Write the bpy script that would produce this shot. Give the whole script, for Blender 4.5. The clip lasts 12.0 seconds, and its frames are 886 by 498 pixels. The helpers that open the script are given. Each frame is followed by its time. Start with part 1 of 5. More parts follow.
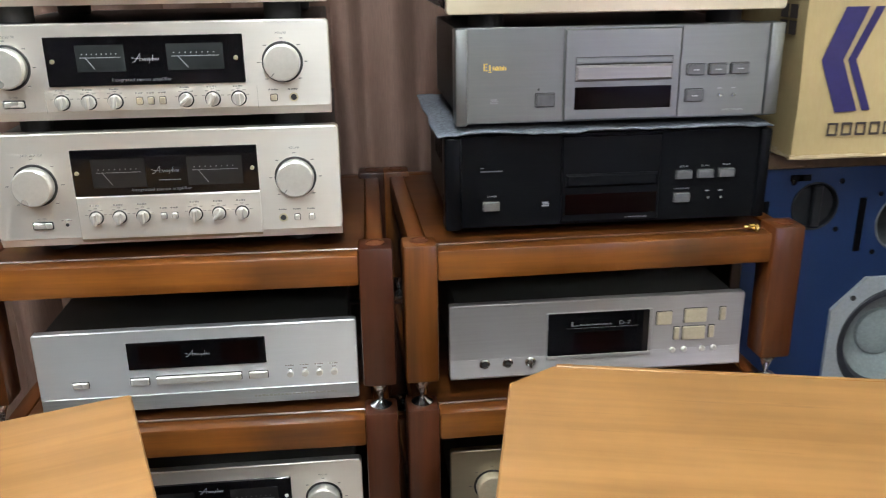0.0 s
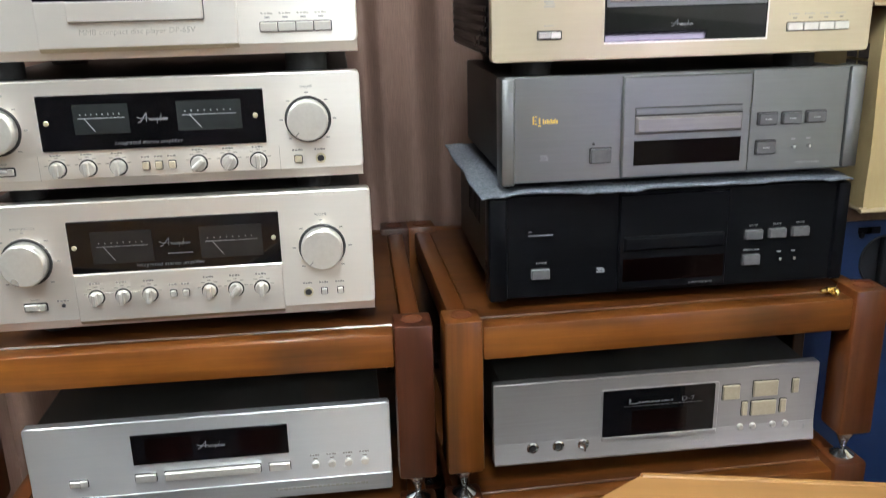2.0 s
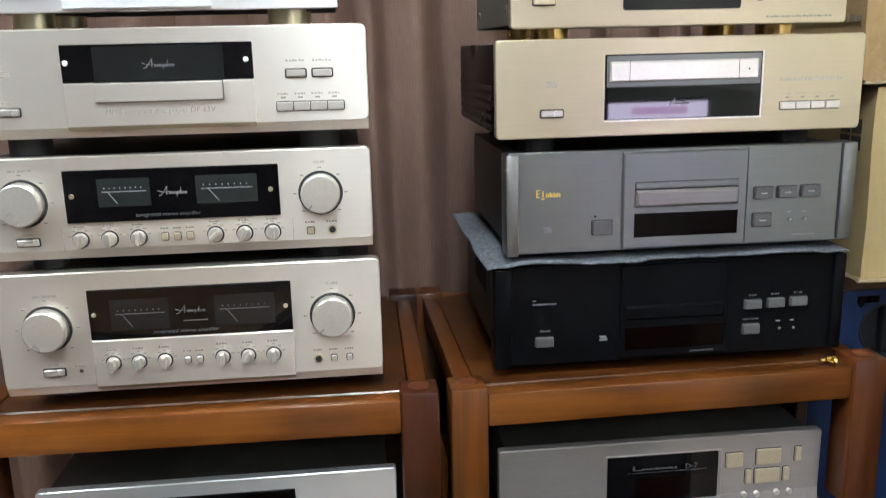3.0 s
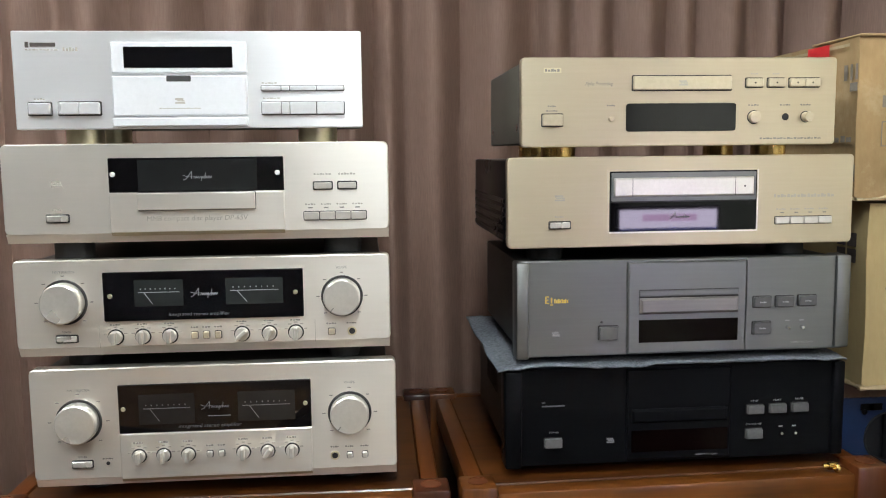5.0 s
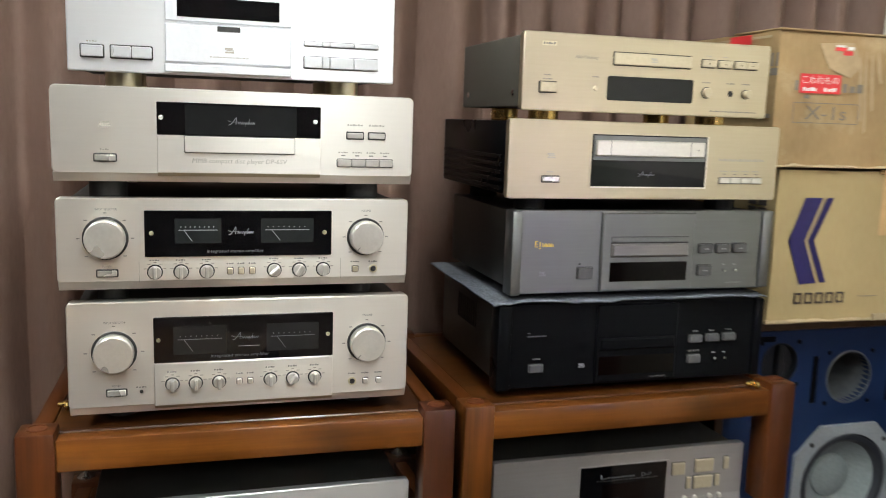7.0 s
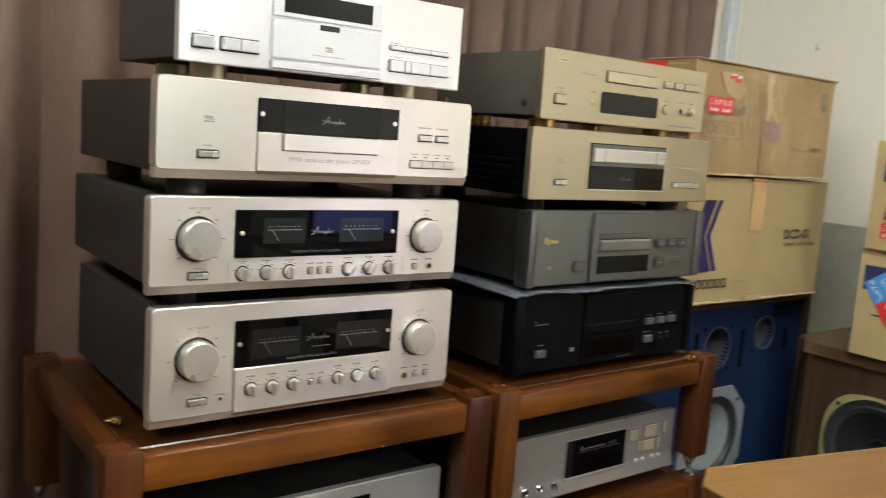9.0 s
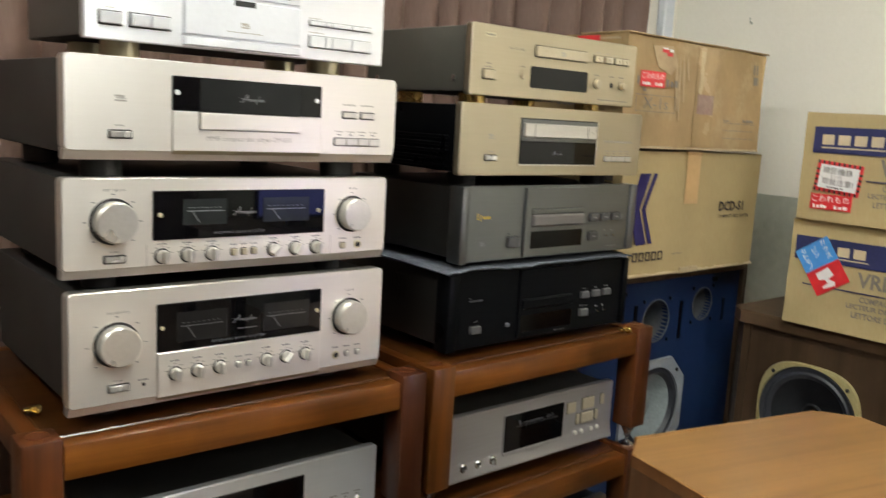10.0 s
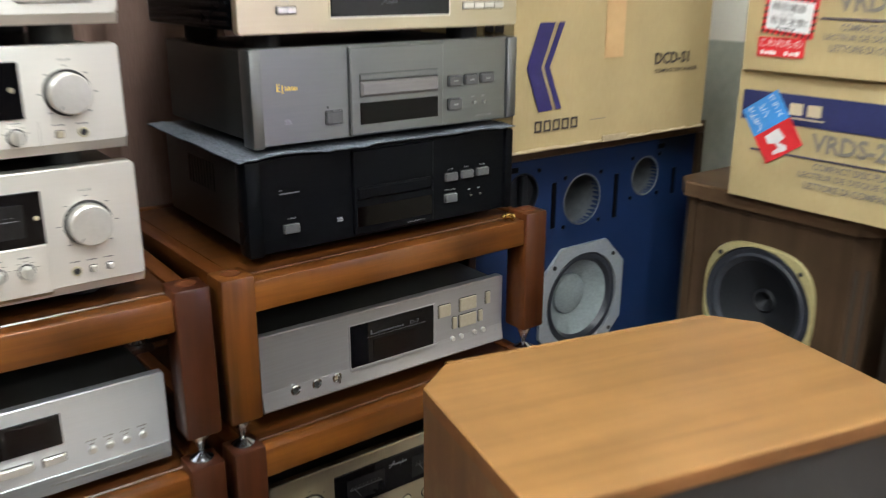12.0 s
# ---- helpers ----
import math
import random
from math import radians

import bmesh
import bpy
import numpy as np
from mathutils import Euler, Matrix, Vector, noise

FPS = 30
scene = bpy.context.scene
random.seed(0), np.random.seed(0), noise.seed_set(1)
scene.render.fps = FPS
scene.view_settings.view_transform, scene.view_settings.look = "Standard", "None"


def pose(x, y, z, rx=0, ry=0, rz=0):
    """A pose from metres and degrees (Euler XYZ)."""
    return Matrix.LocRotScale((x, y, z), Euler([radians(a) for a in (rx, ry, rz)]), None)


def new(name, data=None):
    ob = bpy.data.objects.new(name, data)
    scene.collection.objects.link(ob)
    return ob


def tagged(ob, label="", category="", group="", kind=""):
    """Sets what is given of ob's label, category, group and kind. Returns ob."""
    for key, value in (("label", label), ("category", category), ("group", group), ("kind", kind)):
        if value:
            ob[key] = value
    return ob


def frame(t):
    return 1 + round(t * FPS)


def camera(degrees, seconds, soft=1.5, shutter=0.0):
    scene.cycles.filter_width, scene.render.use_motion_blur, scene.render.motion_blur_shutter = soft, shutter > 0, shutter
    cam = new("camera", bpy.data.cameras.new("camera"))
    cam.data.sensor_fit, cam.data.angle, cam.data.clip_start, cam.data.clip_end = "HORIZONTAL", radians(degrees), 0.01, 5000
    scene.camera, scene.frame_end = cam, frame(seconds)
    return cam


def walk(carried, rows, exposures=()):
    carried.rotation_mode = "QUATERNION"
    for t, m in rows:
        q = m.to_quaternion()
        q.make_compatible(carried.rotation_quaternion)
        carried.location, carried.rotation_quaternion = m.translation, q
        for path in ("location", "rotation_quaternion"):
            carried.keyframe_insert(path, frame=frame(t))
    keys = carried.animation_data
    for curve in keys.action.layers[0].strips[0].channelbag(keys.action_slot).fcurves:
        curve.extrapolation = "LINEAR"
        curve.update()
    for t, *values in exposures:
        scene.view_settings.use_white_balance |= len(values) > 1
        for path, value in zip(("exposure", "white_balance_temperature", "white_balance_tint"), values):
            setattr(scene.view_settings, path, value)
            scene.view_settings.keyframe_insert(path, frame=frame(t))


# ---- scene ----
cam = camera(55.1, 12.0, soft=1.0, shutter=0.6)
METRES, EYE, TILT, LEAN, TURN = 2.0, 1.2, 0.0, 0.0, -5.9
ROWS = [
    (0.0, 0.0, 0.0, 0.0, -0.24, -18.95, 0.69),
    (0.5, -0.0044, 0.0329, -0.0054, 1.02, -19.36, 0.61),
    (1.0, -0.0243, 0.0615, -0.0, 0.14, -19.41, 1.66),
    (1.5, -0.0361, 0.0814, 0.0005, -0.81, -18.85, 2.0),
    (2.0, -0.0339, 0.0764, 0.0085, -1.04, -17.21, 1.39),
    (2.5, -0.0344, 0.0693, 0.0135, -0.6, -15.18, 1.14),
    (3.0, -0.032, 0.0606, 0.0197, -0.35, -13.21, 1.31),
    (3.5, -0.0337, 0.0518, 0.0209, -0.26, -11.19, 1.2),
    (5.3, -0.0315, 0.0279, 0.0285, 0.97, -6.23, 0.5),
    (5.5, -0.0315, 0.0298, 0.0265, 1.13, -6.37, 0.42),
    (6.0, -0.0275, 0.0115, 0.0241, 1.6, -7.84, 0.22),
    (6.5, -0.0624, -0.0155, 0.024, -0.02, -9.12, -1.35),
    (6.7, -0.1074, -0.0212, 0.0215, -4.25, -8.95, -2.2),
    (8.3, -0.3351, -0.0939, 0.0225, -21.73, -9.0, 0.8),
    (8.5, -0.3653, -0.0671, 0.0182, -22.98, -8.87, -0.17),
    (9.0, -0.4342, 0.0268, 0.013, -30.99, -7.77, -4.11),
    (9.5, -0.441, 0.0347, 0.0056, -33.62, -7.81, -4.72),
    (10.0, -0.4141, 0.0174, 0.0111, -34.05, -8.86, -3.2),
    (10.5, -0.3701, -0.0007, 0.0107, -35.32, -12.39, -2.57),
    (11.0, -0.3231, -0.0282, 0.0209, -35.35, -15.32, -1.84),
    (11.5, -0.2764, -0.0513, 0.0162, -33.83, -15.35, -1.07),
    (12.0, -0.1779, 0.0396, 0.0001, -30.96, -17.78, -0.14),
]
EXPOSURES = [(0, 0.33, 6300, 10), (2, 0.33, 6250, 10), (3.5, -0.02, 6300, 10), (6, -0.1, 6600, 10), (8.5, -0.2, 6900, 10), (9, -0.38, 7000, 10), (10.5, -0.36, 7000, 10), (11, 0.08, 6600, 10), (12, 0.12, 6450, 10)]
walk(cam, [(t, pose(0, 0, EYE, TILT, LEAN, TURN) @ pose(METRES * x, METRES * y, METRES * z, 90 + pitch, roll, yaw)) for t, x, y, z, yaw, pitch, roll in ROWS], EXPOSURES)

# ---- world and lamps ----
world = bpy.data.worlds.new("room_air")
scene.world = world
world.use_nodes = True
world.node_tree.nodes["Background"].inputs[0].default_value = (0.9, 0.95, 1.0, 1)
world.node_tree.nodes["Background"].inputs[1].default_value = 0.05


# ceiling lamps, out of view: x, y of the middle, length along y
# the third is an added fill for the left curtain and case flanks
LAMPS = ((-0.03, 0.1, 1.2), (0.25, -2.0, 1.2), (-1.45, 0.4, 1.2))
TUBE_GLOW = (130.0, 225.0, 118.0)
CEILING = 2.45


# ---- materials ----
def nodes_of(name):
    m = bpy.data.materials.new(name)
    m.use_nodes = True
    t = m.node_tree
    return m, t, t.nodes["Principled BSDF"]


def add(t, kind, **props):
    n = t.nodes.new(kind)
    for k, v in props.items():
        n.inputs[k].default_value = v
    return n


def surface(name, c1, c2, rough=0.5, metal=0.0, stretch=(1, 1, 1), fine=60.0, big=3.0, bump=0.05, coat=0.0, rvar=0.1, stain=0.12, rnd=0.0, spec=0.5, spread=0.2, turn=0.0, coat_rough=0.1, wear=None, brushed=0.0):
    """Two-scale procedural surface: grain between c1 and c2, soft stains, bump, uneven gloss."""
    m, t, p = nodes_of(name)
    L = t.links.new
    tc = add(t, "ShaderNodeTexCoord")
    mp = add(t, "ShaderNodeMapping")
    mp.inputs["Scale"].default_value = stretch
    if turn:
        rot = add(t, "ShaderNodeMapping")
        rot.inputs["Rotation"].default_value = (0, 0, radians(turn))
        L(tc.outputs["Object"], rot.inputs["Vector"])
        L(rot.outputs[0], mp.inputs["Vector"])
    else:
        L(tc.outputs["Object"], mp.inputs["Vector"])
    n1 = add(t, "ShaderNodeTexNoise", Scale=fine, Detail=6.0, Roughness=0.6)
    n2 = add(t, "ShaderNodeTexNoise", Scale=big, Detail=4.0, Roughness=0.55)
    L(mp.outputs[0], n1.inputs["Vector"])
    L(tc.outputs["Object"], n2.inputs["Vector"])
    ramp = add(t, "ShaderNodeValToRGB")
    ramp.color_ramp.elements[0].position, ramp.color_ramp.elements[1].position = 0.5 - spread, 0.5 + spread
    ramp.color_ramp.elements[0].color, ramp.color_ramp.elements[1].color = (*c1, 1), (*c2, 1)
    L(n1.outputs["Fac"], ramp.inputs["Fac"])
    mr = add(t, "ShaderNodeMapRange")
    mr.inputs["From Min"].default_value, mr.inputs["From Max"].default_value = 0.3, 0.7
    mr.inputs["To Min"].default_value, mr.inputs["To Max"].default_value = 1 - stain, 1 + stain * 0.5
    L(n2.outputs["Fac"], mr.inputs["Value"])
    hsv = add(t, "ShaderNodeHueSaturation")
    L(ramp.outputs["Color"], hsv.inputs["Color"])
    if rnd:
        oi = add(t, "ShaderNodeObjectInfo")
        r2 = add(t, "ShaderNodeMapRange")
        r2.inputs["To Min"].default_value, r2.inputs["To Max"].default_value = 1 - rnd, 1 + rnd
        L(oi.outputs["Random"], r2.inputs["Value"])
        mu = add(t, "ShaderNodeMath")
        mu.operation = "MULTIPLY"
        L(mr.outputs[0], mu.inputs[0])
        L(r2.outputs[0], mu.inputs[1])
        L(mu.outputs[0], hsv.inputs["Value"])
    else:
        L(mr.outputs[0], hsv.inputs["Value"])
    if wear:
        n3 = add(t, "ShaderNodeTexNoise", Scale=wear[1], Detail=8.0, Roughness=0.7)
        L((mp if len(wear) > 3 else tc).outputs[0 if len(wear) > 3 else "Object"], n3.inputs["Vector"])
        wr = add(t, "ShaderNodeMapRange")
        wr.inputs["From Min"].default_value, wr.inputs["From Max"].default_value = wear[2], wear[2] + 0.14
        wr.inputs["To Max"].default_value = 0.75
        L(n3.outputs["Fac"], wr.inputs["Value"])
        mix = add(t, "ShaderNodeMix")
        mix.data_type = "RGBA"
        mix.inputs[7].default_value = (*wear[0], 1)
        L(wr.outputs[0], mix.inputs[0])
        L(hsv.outputs[0], mix.inputs[6])
        L(mix.outputs[2], p.inputs["Base Color"])
    else:
        L(hsv.outputs[0], p.inputs["Base Color"])
    rr = add(t, "ShaderNodeMapRange")
    rr.inputs["To Min"].default_value, rr.inputs["To Max"].default_value = max(0.02, rough - rvar), min(1, rough + rvar)
    L(n2.outputs["Fac"], rr.inputs["Value"])
    L(rr.outputs[0], p.inputs["Roughness"])
    p.inputs["Metallic"].default_value = metal
    if brushed:
        up = add(t, "ShaderNodeCombineXYZ", Z=1.0)
        L(up.outputs[0], p.inputs["Tangent"])
        p.inputs["Anisotropic"].default_value = brushed
    p.inputs["Coat Weight"].default_value = coat
    p.inputs["Coat Roughness"].default_value = coat_rough
    p.inputs["Specular IOR Level"].default_value = spec
    if bump:
        b = add(t, "ShaderNodeBump", Strength=bump, Distance=0.002)
        L(n1.outputs["Fac"], b.inputs["Height"])
        L(b.outputs[0], p.inputs["Normal"])
    return m


def wood(name, c1, c2, axis, rough=0.38, coat=0.32, bump=0.04, rnd=0.1, fine=38.0, stain=0.3, turn=0.0, wear=None, gloss=0.15):
    """Stained timber with grain running along the axis."""
    s = {"x": (0.045, 1, 1), "y": (1, 0.045, 1), "z": (1, 1, 0.045)}[axis]
    return surface(name, c1, c2, rough, 0, s, fine, 7.0, bump, coat, 0.08, stain, rnd, 0.25, 0.16, turn, gloss, wear)


def glow(name, colour, strength):
    m, t, p = nodes_of(name)
    p.inputs["Base Color"].default_value = (*colour, 1)
    p.inputs["Emission Color"].default_value = (*colour, 1)
    p.inputs["Emission Strength"].default_value = strength
    return m


BRUSH = (0.04, 1, 1)
SILVER = surface("champagne_silver_aluminium", (0.825, 0.788, 0.72), (0.868, 0.83, 0.762), 0.31, 0.8, BRUSH, 260, 2.5, 0.006, rvar=0.05, stain=0.04, spread=0.4, brushed=0.65)
COOL = surface("cool_silver_aluminium", (0.86, 0.87, 0.885), (0.9, 0.91, 0.925), 0.32, 0.7, BRUSH, 260, 2.5, 0.006, rvar=0.05, stain=0.04, spread=0.4, brushed=0.65)
COLDGREY = surface("cold_silver_aluminium", (0.72, 0.735, 0.74), (0.77, 0.785, 0.79), 0.34, 0.75, BRUSH, 260, 2.5, 0.006, rvar=0.05, stain=0.05, spread=0.4, brushed=0.65)
CHAMP = surface("champagne_gold_aluminium", (0.53, 0.46, 0.33), (0.575, 0.505, 0.365), 0.36, 0.88, BRUSH, 260, 2.5, 0.006, rvar=0.05, stain=0.05, spread=0.4, brushed=0.65)
CHAMP_KEY = surface("champagne_key", (0.52, 0.45, 0.32), (0.58, 0.51, 0.37), 0.3, 0.5, (1, 1, 1), 200, 3, 0.01, stain=0.04)
SILVER_KEY = surface("silver_key", (0.63, 0.605, 0.55), (0.69, 0.665, 0.61), 0.28, 0.65, (1, 1, 1), 200, 3, 0.01, stain=0.04)
GUN = surface("gunmetal_aluminium", (0.184, 0.19, 0.186), (0.198, 0.204, 0.2), 0.36, 0.9, BRUSH, 240, 3, 0.006, rvar=0.05, stain=0.08, brushed=0.5)
COOL_KEY = surface("cool_silver_key", (0.76, 0.77, 0.78), (0.81, 0.82, 0.83), 0.28, 0.55, (1, 1, 1), 200, 3, 0.01, stain=0.04)
GUN_KEY = surface("gunmetal_key", (0.085, 0.085, 0.085), (0.11, 0.11, 0.11), 0.35, 0.5, (1, 1, 1), 200, 3, 0.01)
DARK_KEY = surface("dark_grey_key", (0.12, 0.12, 0.122), (0.15, 0.15, 0.152), 0.3, 0.5, (1, 1, 1), 200, 3, 0.01)
PEARL = surface("pearl_silver_paint", (0.74, 0.755, 0.78), (0.78, 0.795, 0.82), 0.36, 0.35, (1, 1, 1), 200, 3, 0, rvar=0.02, stain=0.03)
GOLD_PRINT = surface("gold_print", (0.62, 0.42, 0.08), (0.7, 0.5, 0.12), 0.35, 0.3, (1, 1, 1), 100, 5, 0)
TRAY = surface("warm_grey_tray", (0.2, 0.185, 0.18), (0.24, 0.222, 0.215), 0.3, 0.6, BRUSH, 200, 3, 0.01)
ROSE = surface("rosy_silver_aluminium", (0.345, 0.322, 0.315), (0.405, 0.379, 0.37), 0.34, 0.65, BRUSH, 260, 2.5, 0.008, rvar=0.05, stain=0.06, spread=0.4, brushed=0.65)
BLACK = surface("black_anodised", (0.002, 0.0022, 0.0027), (0.0032, 0.0035, 0.0042), 0.3, 0, BRUSH, 240, 3, 0.01, stain=0.2, spec=0.06)
CASE = surface("black_textured_paint", (0.014, 0.0135, 0.0125), (0.027, 0.025, 0.0225), 0.5, 0, (1, 1, 1), 700, 4, 0.15, stain=0.25)
CASE_GREY = surface("dark_grey_textured_paint", (0.06, 0.055, 0.045), (0.085, 0.08, 0.065), 0.5, 0, (1, 1, 1), 700, 4, 0.12, stain=0.2)
CASE_PIO = surface("dark_bronze_paint", (0.05, 0.043, 0.036), (0.07, 0.06, 0.05), 0.5, 0, (1, 1, 1), 700, 4, 0.12, stain=0.2)
GLASS = surface("black_display_glass", (0.002, 0.002, 0.0025), (0.003, 0.003, 0.0035), 0.025, 0, (1, 1, 1), 20, 3, 0, rvar=0.01, stain=0.2, spec=0.3)
SMOKE = surface("smoked_window", (0.008, 0.0082, 0.0085), (0.011, 0.0112, 0.0115), 0.08, 0, (1, 1, 1), 20, 3, 0, rvar=0.02, stain=0.2, spec=0.15)
METER = surface("meter_face", (0.013, 0.0142, 0.0142), (0.018, 0.0195, 0.0195), 0.1, 0, (1, 1, 1), 30, 6, 0, rvar=0.03, stain=0.3, spec=0.22)
METER_DIM = surface("dim_meter_face", (0.009, 0.0085, 0.0085), (0.013, 0.012, 0.012), 0.1, 0, (1, 1, 1), 30, 6, 0, rvar=0.03, stain=0.3, spec=0.22)
REDGLASS = surface("red_black_display", (0.0012, 0.0005, 0.0005), (0.0022, 0.0007, 0.0007), 0.12, 0, (1, 1, 1), 60, 6, 0, stain=0.3, spec=0.22)
GAP = surface("dark_gap", (0.012, 0.011, 0.01), (0.02, 0.018, 0.017), 0.6, 0, (1, 1, 1), 80, 5, 0)
INK = surface("grey_print", (0.2, 0.19, 0.17), (0.26, 0.25, 0.23), 0.5, 0, (1, 1, 1), 100, 5, 0)
FAINT = surface("faint_print", (0.4, 0.37, 0.32), (0.45, 0.42, 0.36), 0.5, 0, (1, 1, 1), 100, 5, 0)
MID_PRINT = surface("mid_grey_print", (0.2, 0.2, 0.21), (0.26, 0.26, 0.27), 0.4, 0, (1, 1, 1), 100, 5, 0)
PALE = surface("pale_print", (0.3, 0.305, 0.305), (0.37, 0.37, 0.37), 0.4, 0, (1, 1, 1), 100, 5, 0)
DULL = surface("dull_print", (0.09, 0.09, 0.1), (0.13, 0.13, 0.14), 0.4, 0, (1, 1, 1), 100, 5, 0)
FAINT_GREY = surface("faint_grey_print", (0.05, 0.05, 0.052), (0.075, 0.075, 0.078), 0.4, 0, (1, 1, 1), 100, 5, 0)
GOLD = surface("brass", (0.62, 0.43, 0.14), (0.72, 0.52, 0.2), 0.25, 1.0, (1, 1, 1), 120, 6, 0.02, stain=0.15)
PALEGOLD = surface("pale_brass", (0.66, 0.6, 0.4), (0.74, 0.68, 0.48), 0.32, 0.8, (1, 1, 1), 120, 6, 0.02, stain=0.15)
CHROME = surface("bright_steel", (0.62, 0.62, 0.62), (0.72, 0.72, 0.72), 0.16, 1.0, (1, 1, 1), 120, 6, 0.01, stain=0.1)
RUBBER = surface("black_rubber", (0.012, 0.012, 0.012), (0.02, 0.02, 0.02), 0.7, 0, (1, 1, 1), 200, 6, 0.05)
FELT = surface("blue_grey_felt", (0.036, 0.04, 0.047), (0.15, 0.162, 0.182), 0.95, 0, (1, 1, 1), 260, 14, 0.6, stain=0.25, spec=0.1)
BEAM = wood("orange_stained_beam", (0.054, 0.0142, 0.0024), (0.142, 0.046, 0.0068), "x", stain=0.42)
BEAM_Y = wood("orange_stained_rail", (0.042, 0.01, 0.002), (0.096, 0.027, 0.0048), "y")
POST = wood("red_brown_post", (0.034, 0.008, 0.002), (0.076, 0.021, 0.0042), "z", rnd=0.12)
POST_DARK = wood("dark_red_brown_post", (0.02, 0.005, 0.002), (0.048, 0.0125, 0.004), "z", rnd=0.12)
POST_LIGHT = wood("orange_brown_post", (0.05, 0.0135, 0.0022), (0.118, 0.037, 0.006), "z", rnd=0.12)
SHELF = wood("stained_shelf", (0.034, 0.0092, 0.002), (0.082, 0.026, 0.0048), "x", rnd=0.15)
PLUG = wood("post_plug", (0.06, 0.016, 0.007), (0.1, 0.03, 0.01), "x")
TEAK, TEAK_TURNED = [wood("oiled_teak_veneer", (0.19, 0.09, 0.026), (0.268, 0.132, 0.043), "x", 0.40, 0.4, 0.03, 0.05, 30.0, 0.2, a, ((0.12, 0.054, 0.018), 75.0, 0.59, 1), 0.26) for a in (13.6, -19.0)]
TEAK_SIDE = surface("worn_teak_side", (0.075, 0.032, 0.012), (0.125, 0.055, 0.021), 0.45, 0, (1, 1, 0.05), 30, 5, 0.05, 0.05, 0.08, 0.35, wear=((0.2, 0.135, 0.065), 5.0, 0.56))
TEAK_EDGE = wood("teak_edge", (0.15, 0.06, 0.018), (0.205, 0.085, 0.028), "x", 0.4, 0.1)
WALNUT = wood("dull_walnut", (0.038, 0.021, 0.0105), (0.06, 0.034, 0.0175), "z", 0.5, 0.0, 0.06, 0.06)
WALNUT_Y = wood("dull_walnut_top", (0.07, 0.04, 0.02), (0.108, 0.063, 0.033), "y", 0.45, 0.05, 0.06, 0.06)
CLOTH = surface("charcoal_grille_cloth", (0.03, 0.0262, 0.0242), (0.046, 0.0405, 0.0375), 0.95, 0, (1, 1, 1), 900, 8, 0.4, stain=0.12, spec=0.1)
BLUE = surface("matt_blue_baffle", (0.0028, 0.0132, 0.05), (0.0042, 0.0172, 0.061), 0.6, 0, (1, 1, 1), 300, 4, 0.08, stain=0.2, spec=0.25)
CONE = surface("grey_paper_cone", (0.17, 0.2, 0.2), (0.23, 0.26, 0.26), 0.8, 0, (1, 1, 1), 150, 6, 0.1, stain=0.15)
FRAME_GREY = surface("cast_grey_frame", (0.27, 0.29, 0.3), (0.33, 0.35, 0.36), 0.5, 0.3, (1, 1, 1), 160, 6, 0.05)
PORT = surface("grey_port_tube", (0.06, 0.064, 0.066), (0.085, 0.09, 0.092), 0.6, 0, (1, 1, 1), 100, 6, 0.03)
BLACKCONE = surface("black_cone", (0.005, 0.0055, 0.007), (0.008, 0.009, 0.011), 0.65, 0, (1, 1, 1), 150, 6, 0.08, spec=0.25)
SURROUND = surface("slate_rubber_surround", (0.016, 0.018, 0.024), (0.024, 0.027, 0.034), 0.45, 0, (1, 1, 1), 150, 6, 0.05)
OLIVE = surface("gold_olive_frame", (0.40, 0.335, 0.15), (0.5, 0.425, 0.21), 0.4, 0.4, (1, 1, 1), 120, 6, 0.03)
CARD = surface("pale_brown_cardboard", (0.425, 0.322, 0.158), (0.455, 0.35, 0.177), 0.8, 0, (1, 1, 0.3), 160, 5, 0.05, stain=0.12, spec=0.2, wear=((0.42, 0.305, 0.14), 7.0, 0.58))
CARD_OLD = surface("aged_cardboard", (0.345, 0.23, 0.112), (0.39, 0.265, 0.133), 0.85, 0, (1, 1, 0.4), 120, 6, 0.08, stain=0.26, spec=0.2, wear=((0.47, 0.36, 0.21), 8.0, 0.53))
CARD_EDGE = surface("torn_cardboard", (0.42, 0.32, 0.18), (0.52, 0.41, 0.25), 0.9, 0, (1, 1, 1), 120, 9, 0.3, stain=0.2)
SCUFF = surface("scuffed_cardboard", (0.39, 0.275, 0.15), (0.46, 0.335, 0.19), 0.6, 0, (1, 1, 1), 90, 9, 0.05, stain=0.2)
TAPE = surface("brown_packing_tape", (0.54, 0.34, 0.155), (0.58, 0.375, 0.18), 0.3, 0, (1, 1, 1), 60, 9, 0.03, stain=0.15)
OLDTAPE = surface("yellowed_clear_tape", (0.36, 0.24, 0.115), (0.42, 0.29, 0.15), 0.25, 0, (1, 1, 1), 40, 9, 0.05, stain=0.3)
STAINTAPE = surface("purple_stained_tape", (0.22, 0.11, 0.10), (0.36, 0.25, 0.18), 0.3, 0, (1, 1, 1), 70, 20, 0.05, stain=0.4)
NAVY = surface("navy_print", (0.012, 0.015, 0.07), (0.017, 0.02, 0.09), 0.6, 0, (1, 1, 1), 120, 6, 0.03, stain=0.15)
NAVY_BRIGHT = surface("violet_navy_print", (0.013, 0.009, 0.08), (0.018, 0.012, 0.1), 0.6, 0, (1, 1, 1), 120, 6, 0.03, stain=0.15)
CARDINK = surface("brown_black_print", (0.03, 0.022, 0.018), (0.05, 0.036, 0.028), 0.7, 0, (1, 1, 1), 120, 6, 0.02)
